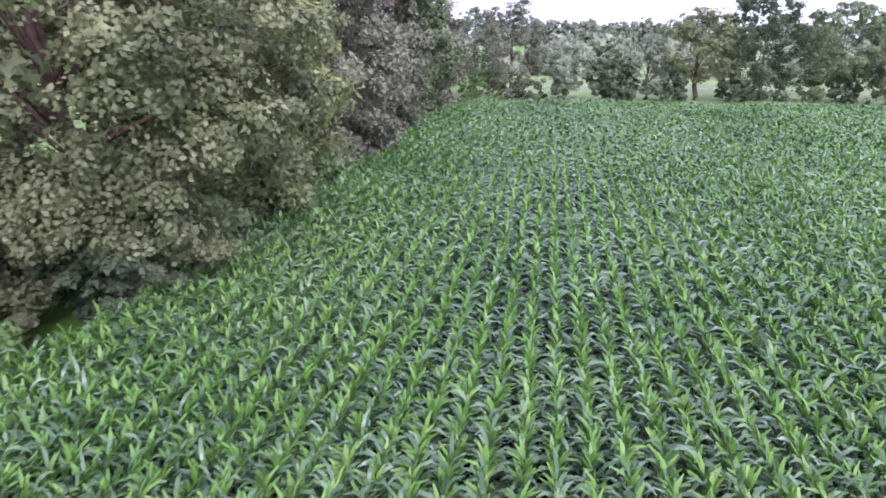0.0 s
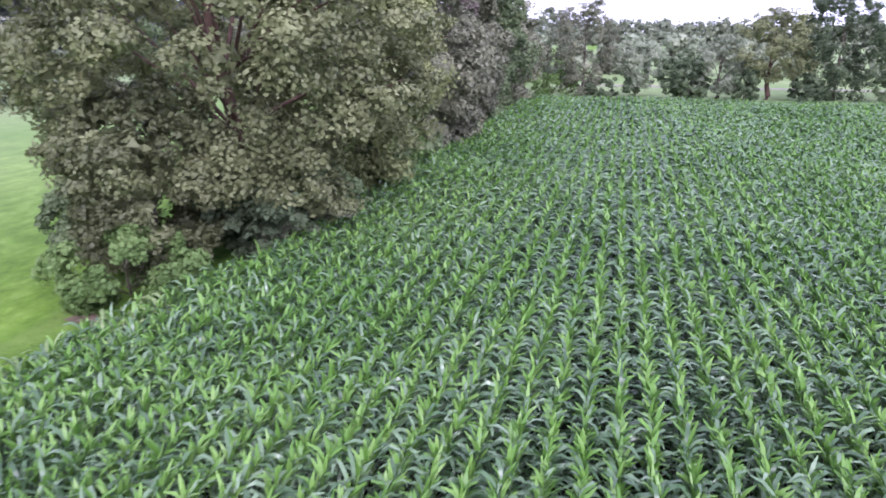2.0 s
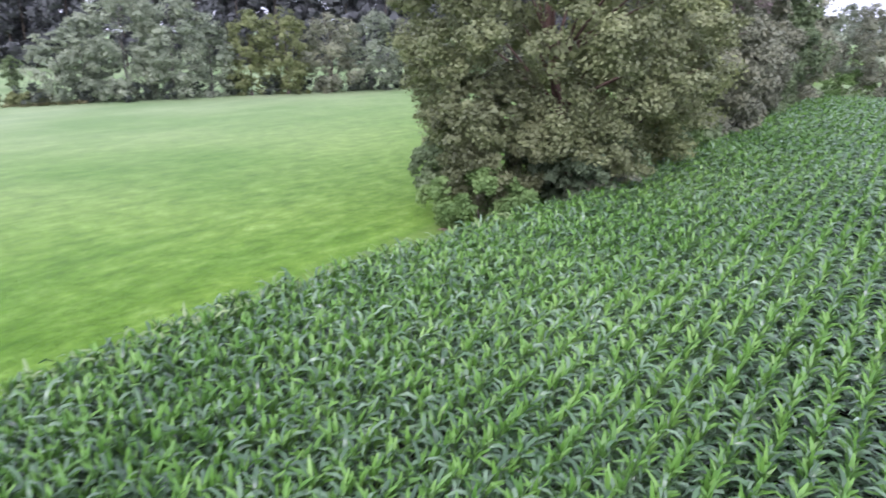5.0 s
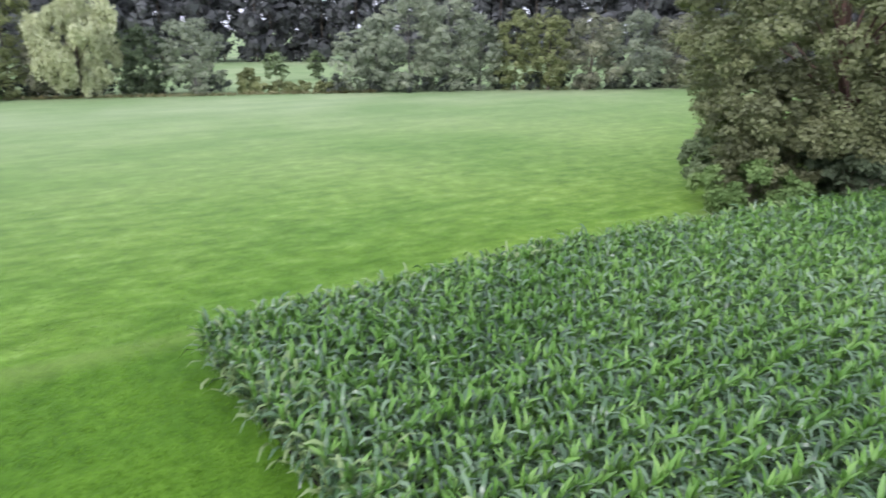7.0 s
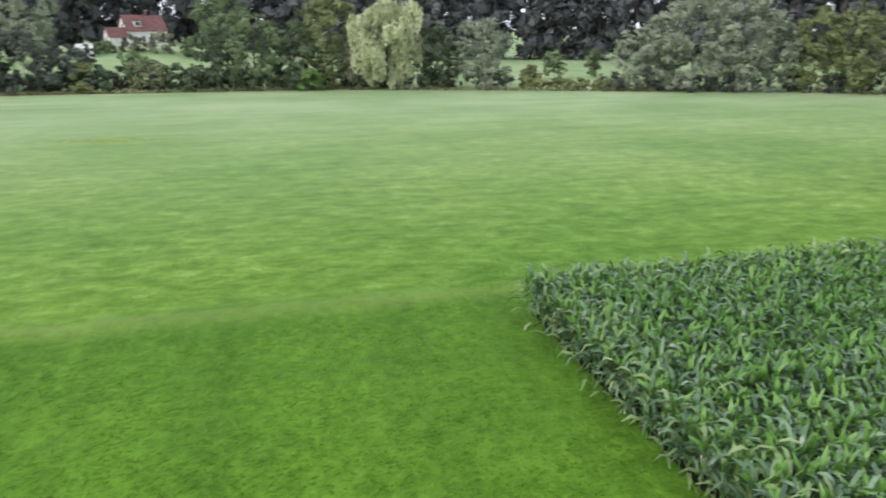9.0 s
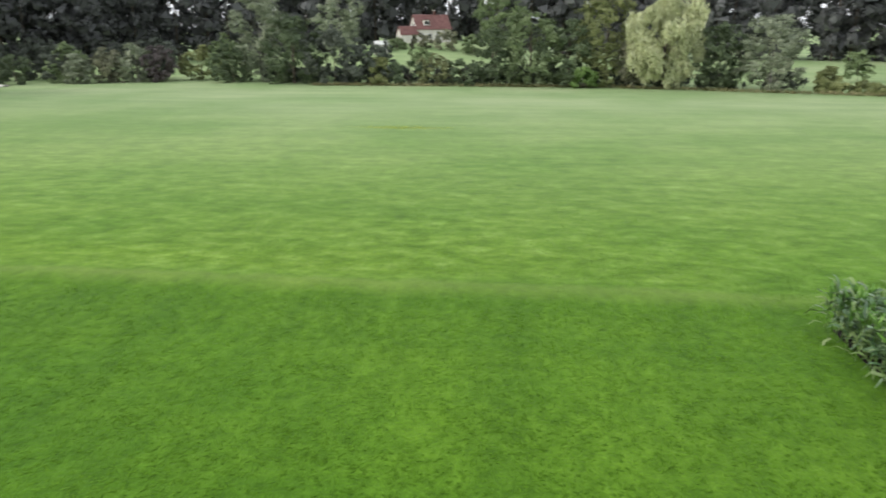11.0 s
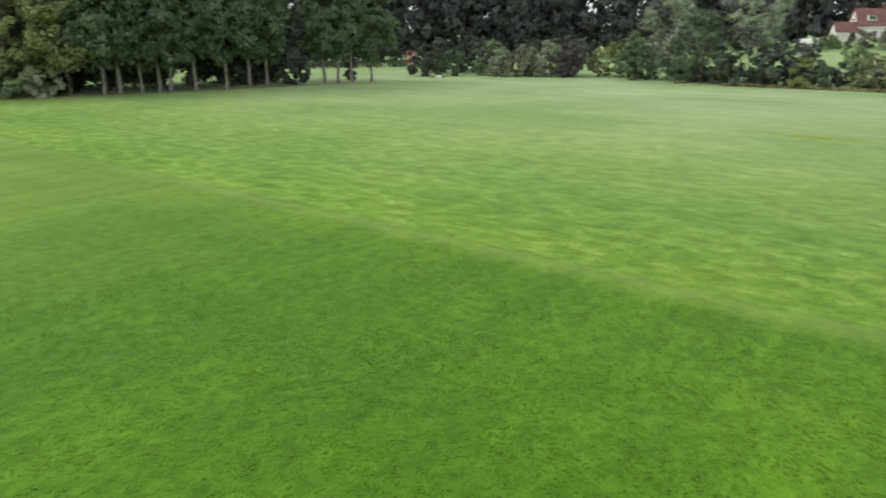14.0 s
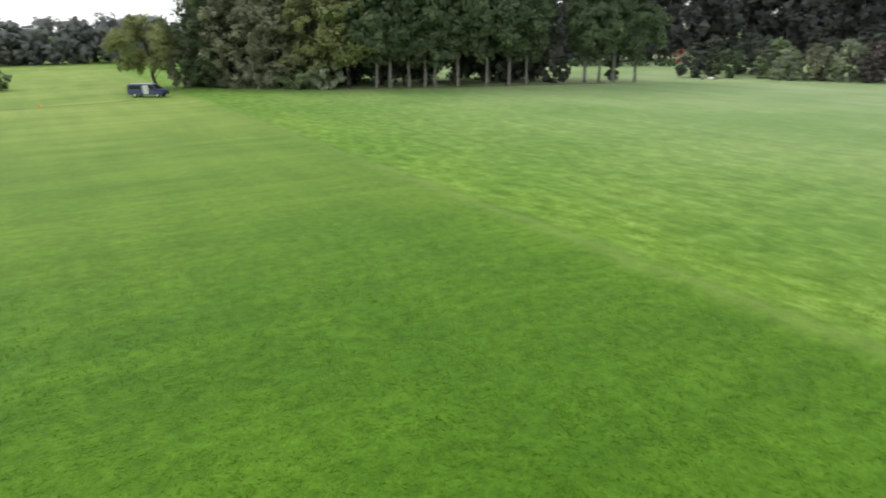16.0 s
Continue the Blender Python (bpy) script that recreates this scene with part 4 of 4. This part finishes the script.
def profile_solid(outline, half):
    """A body from its side outline, drawn in along the top, with rounded long edges."""
    bm = bmesh.new()
    rings = []
    for y, pull in ((-half, 0.10), (-half + 0.08, 0.0), (half - 0.08, 0.0), (half, 0.10)):
        ring = []
        for x, z in outline:
            tuck = 0.13 * max(0.0, (z - 1.1) / 0.9) * (1 if y > 0 else -1)
            ring.append(bm.verts.new((x * (1 - pull * 0.05), y - tuck, z - pull * (0.4 if z > 1.5 else 0.0))))
        rings.append(ring)
    n = len(outline)
    for a, b in zip(rings, rings[1:]):
        for i in range(n):
            bm.faces.new((a[i], a[(i + 1) % n], b[(i + 1) % n], b[i])).smooth = False
    bm.faces.new(rings[0][::-1])
    bm.faces.new(rings[-1])
    bmesh.ops.recalc_face_normals(bm, faces=bm.faces)
    return bm


def panel(points, y, thick=0.02):
    """A flat panel with the outline (x, z) standing proud of the side at y."""
    bm = bmesh.new()
    a = [bm.verts.new((x, y, z)) for x, z in points]
    b = [bm.verts.new((x, y + thick, z)) for x, z in points]
    bm.faces.new(a)
    bm.faces.new(b[::-1])
    for i in range(len(points)):
        j = (i + 1) % len(points)
        bm.faces.new((a[i], b[i], b[j], a[j]))
    bmesh.ops.recalc_face_normals(bm, faces=bm.faces)
    return bm


def van():
    root = tagged(new("van"), "dark blue van with silver roof and open side door", "van")
    side = [(-2.95, 0.42), (2.85, 0.42), (2.98, 0.62), (2.95, 0.95), (2.75, 1.10), (2.05, 1.26), (1.25, 1.92), (0.9, 2.02), (-2.75, 2.04), (-2.95, 1.85)]
    part("body", profile_solid(side, 0.97), PAINT, root)
    part("roof", one_block(-2.72, 0.95, -0.76, 0.76, 2.03, 2.09, bevel=0.02), SILVER, root, "silver roof")
    for s in (-1, 1):
        y = s * 0.955
        part("side_window", panel([(1.75, 1.28), (1.15, 1.80), (0.75, 1.82), (0.75, 1.28)], y - s * 0.03, s * 0.02), GLASS_DARK, root)
        part("side_window", panel([(-0.75, 1.28), (-0.75, 1.80), (-2.55, 1.80), (-2.6, 1.28)], y - s * 0.03, s * 0.02), GLASS_DARK, root)
        part("headlight", one_block(2.70, 2.93, s * 0.62 - 0.16, s * 0.62 + 0.16, 0.80, 0.98, bevel=0.03), CLEAR_LENS, root)
        part("tail_light", one_block(-2.985, -2.90, s * 0.82 - 0.09, s * 0.82 + 0.09, 0.95, 1.55, bevel=0.02), RED_LENS, root, "red tail light")
        part("mirror", one_block(1.45, 1.60, s * 1.08 - 0.10, s * 1.08 + 0.10, 1.22, 1.45, bevel=0.03), PAINT, root)
        for x in (-1.75, 2.0):
            bm = bmesh.new()
            bmesh.ops.create_cone(bm, cap_ends=True, segments=20, radius1=0.36, radius2=0.36, depth=0.24, matrix=Matrix.Rotation(math.pi / 2, 4, "X"))
            bmesh.ops.bevel(bm, geom=[e for e in bm.edges if len(e.link_faces) == 2 and any(len(f.verts) > 4 for f in e.link_faces)], offset=0.04, segments=2, affect="EDGES")
            wheel = part("wheel", bm, RUBBER, root)
            wheel.matrix_basis = pose(x, s * 0.88, 0.35)
            bm = bmesh.new()
            bmesh.ops.create_cone(bm, cap_ends=True, segments=16, radius1=0.22, radius2=0.18, depth=0.03, matrix=Matrix.Translation((0, s * 0.13, 0)) @ Matrix.Rotation(-s * math.pi / 2, 4, "X"))
            part("rim", bm, SILVER, wheel)
    # the open sliding door bares the pale inner lining
    part("door_opening", panel([(0.62, 0.55), (0.62, 1.88), (-0.30, 1.88), (-0.30, 0.55)], 0.955, 0.02), CLEAR_LENS, root, "pale lining in the open doorway")
    part("door_opening", panel([(0.62, 0.55), (0.62, 1.88), (-0.30, 1.88), (-0.30, 0.55)], -0.975, 0.02), CLEAR_LENS, root, "pale lining in the open doorway")
    part("sliding_door", one_block(-1.55, -0.36, 0.98, 1.04, 0.55, 1.90, bevel=0.02), PAINT, root)
    ws = bmesh.new()
    v = [ws.verts.new(q) for q in ((2.02, -0.74, 1.29), (2.02, 0.74, 1.29), (1.30, 0.66, 1.90), (1.30, -0.66, 1.90))]
    ws.faces.new(v)
    part("windscreen", ws, GLASS_DARK, root)
    part("bumper", one_block(2.88, 3.06, -0.88, 0.88, 0.40, 0.66, bevel=0.04), RUBBER, root)
    part("rear_window", one_block(-2.975, -2.93, -0.66, 0.66, 1.20, 1.78), GLASS_DARK, root)
    part("rear_bumper", one_block(-3.06, -2.9, -0.88, 0.88, 0.40, 0.64, bevel=0.04), RUBBER, root)
    return root


car = van()
car.matrix_basis = pose(-17.6, -147.2, 0.0, 0, 0, 142)

marker = tagged(new("marker_cone"), "small orange marker cone in the grass", "cone")
ORANGE = rough_material("orange_plastic", (0.75, 0.20, 0.03), (0.85, 0.28, 0.05), 3.0, 0.5, 0.0)
bm = bmesh.new()
bmesh.ops.create_cone(bm, cap_ends=True, segments=16, radius1=0.16, radius2=0.03, depth=0.55, matrix=Matrix.Translation((0, 0, 0.31)))
part("cone", bm, ORANGE, marker)
part("base", one_block(-0.22, 0.22, -0.22, 0.22, 0, 0.04, bevel=0.01), ORANGE, marker)
marker.matrix_basis = pose(-2.1, -139.2, 0)

# ---------------------------------------------------------------- small things at the edges of the meadow
put(tree("cypress_bush", 401, 6.4, 0.9, 0.3, LEAF_WOOD, "dark column-shaped evergreen at the gap", n=60, per=50, leaf=0.3, clump=0.45, trunk=0.1, limbs=4, low=0.8, category="bush"), -94.2, -123.6)
put(tree("flowering_shrub", 402, 5.2, 1.3, 2.4, leaf_material("red_bloom", (0.12, 0.03, 0.03), (0.28, 0.06, 0.07), (0.42, 0.2, 0.2)), "tall shrub with red and pink bloom", n=12, per=26, leaf=0.26, clump=0.35, trunk=0.08, limbs=5, category="bush"), -121.0, -131.5)
for i, (x, y, s) in enumerate([(-111.4, -115.6, 0.9), (-112.4, -115.2, 0.6), (-110.2, -116.4, 0.5)]):
    rng = np.random.default_rng(500 + i)
    bm = bmesh.new()
    bmesh.ops.create_icosphere(bm, subdivisions=2, radius=0.7 * s)
    for v in bm.verts:
        v.co *= 1 + 0.16 * noise.noise(v.co * 2.1 + Vector((i * 5, 0, 0)))
        v.co.z = max(v.co.z * 0.62, -0.12) + 0.1
    st = tagged(part("boulder", bm, WHITE_WALL if i == 0 else BARK_PALE), "pale boulder in the grass at the meadow's edge", "stone", "boulders")
    st.matrix_basis = pose(x, y, 0.0, 0, 0, 50 * i)


def strip(name, label, pts, width, mat, z=0.02):
    """A flat strip of ground along a line, with a ragged outline."""
    rng = np.random.default_rng(len(name))
    bm = bmesh.new()
    rows = []
    for (x0, y0), (x1, y1) in zip(pts, pts[1:]):
        d = math.hypot(x1 - x0, y1 - y0)
        nx, ny = -(y1 - y0) / d, (x1 - x0) / d
        for k in range(int(d / 1.5) + 1):
            f = k / (int(d / 1.5) + 1)
            a, b = width * rng.uniform(0.3, 0.6), width * rng.uniform(0.3, 0.6)
            x, y = x0 + (x1 - x0) * f, y0 + (y1 - y0) * f
            rows.append((bm.verts.new((x + nx * a, y + ny * a, z)), bm.verts.new((x - nx * b, y - ny * b, z))))
    for (a, b), (c, d) in zip(rows, rows[1:]):
        bm.faces.new((a, b, d, c))
    return tagged(part(name, bm, mat), label, "ground", kind="structure")


strip("earth_strip", "bare brown earth along the foot of the wood", [(-47, -141.5), (-62, -133.5), (-78, -127), (-92, -121)], 2.6, EARTH)
strip("trampled_corner", "worn sandy patch at the corner of the field", [(-22.6, 16.2), (-20.6, 15.4), (-19.6, 13.6)], 1.0, EARTH)
strip("gravel_road", "pale gravel road beyond the northern trees", [(-12, 150), (40, 152), (120, 146)], 6.0, GRAVEL)
strip("vehicle_track", "faint wheel track pressed into the grass", [(8, -139), (-2, -139.4), (-12, -141.2), (-16, -144)], 0.5, SOIL, 0.018)


# ---------------------------------------------------------------- grass
def blades(name, label, x, y, tall, width, mat, seed, upright=1.0):
    rng = np.random.default_rng(seed)
    n = len(x)
    az = rng.uniform(0, math.tau, n)
    lean = rng.uniform(0.7, 1.5, n) * tall
    h = tall * rng.uniform(0.10, 0.32, n) * upright
    base = np.stack([x, y, np.zeros(n) - 0.01], -1)
    side = np.stack([-np.sin(az), np.cos(az), 0 * az], -1) * (width * rng.uniform(0.6, 1.3, n))[:, None]
    out = np.stack([np.cos(az), np.sin(az), 0 * az], -1)
    mid = base + out * (lean * 0.35)[:, None] + np.array([0, 0, 1]) * (h * 0.62)[:, None]
    tip = base + out * lean[:, None] + np.array([0, 0, 1]) * h[:, None]
    me = quads_mesh(name, np.stack([base, mid + side, tip, mid - side], 1))
    return tagged(part_mesh(name, me, mat), label, "grass", kind="stuff")


def build_grass():
    rng = np.random.default_rng(21)
    n = 640000
    x, y = rng.uniform(-75, 8, n), rng.uniform(-95, 24, n)
    d = np.hypot(x - 1, y + 22)
    keep = rng.uniform(0, 1, n) < np.clip(1.25 - d / 42, 0.0, 1) ** 1.4
    inside = (y > FIELD_SOUTH - 0.1) & (x > west_edge(y) - 0.1)
    patchy = np.sin(x * 1.7 + np.sin(y * 0.9)) * np.sin(y * 1.3 + np.sin(x * 0.7)) + rng.normal(0, 0.6, n)
    keep &= ~inside & (patchy > -0.5)
    x, y = x[keep], y[keep]
    strip_side = x > -23 + 0.4 * np.sin(y * 0.6)
    blades("tall_grass", "dense fresh green grass beside the maize", x[strip_side], y[strip_side], 0.15, 0.03, GRASS, 22)
    blades("meadow_grass", "rough green grass of the meadow", x[~strip_side], y[~strip_side], 0.13, 0.034, GRASS_CUT, 23)
    m = 2600
    f = rng.uniform(0, 1, m)
    blades("bank_grass", "dry straw-coloured grass at the foot of the hedge", np.interp(f, (0, 0.55, 1), (-121, -120.5, -104)) + rng.normal(1.2, 0.5, m), np.interp(f, (0, 0.55, 1), (-62, -12, 40)), 0.75, 0.07, STRAW, 25, 3.0)


LEAF_YELLOW = leaf_material("grass_yellow", (0.36, 0.44, 0.03), (0.44, 0.52, 0.05), (0.52, 0.60, 0.08), thin=0.4, patch=0.3)
STRAW_PALE = leaf_material("grass_pale", (0.15, 0.25, 0.08), (0.21, 0.31, 0.13), (0.28, 0.37, 0.19), rough=0.8, spec=0.1, thin=0.3, patch=0.3)
GRASS_CUT = leaf_material("grass_cut", (0.085, 0.175, 0.016), (0.125, 0.235, 0.030), (0.18, 0.295, 0.065), rough=0.7, spec=0.2, thin=0.3, patch=0.2)
build_grass()


def grass_patch(name, label, x, y, rx, ry, count, mat, seed):
    rng = np.random.default_rng(seed)
    blades(name, label, x + rx * rng.normal(0, 0.5, count), y + ry * rng.normal(0, 0.5, count), 0.12, 0.025 if rx < 1 else 0.06, mat, seed, 0.6)


grass_patch("yellow_grass", "yellowish patch of grass in the meadow", -68.0, -36.8, 1.3, 5.0, 3200, LEAF_YELLOW, 31)
grass_patch("pale_grass", "pale bleached tuft of grass by the field corner", -23.0, -16.2, 0.5, 0.9, 1300, STRAW_PALE, 32)
grass_patch("pale_grass", "pale bleached tuft of grass in the meadow seam", -23.8, -20.0, 0.35, 0.6, 600, STRAW_PALE, 33)
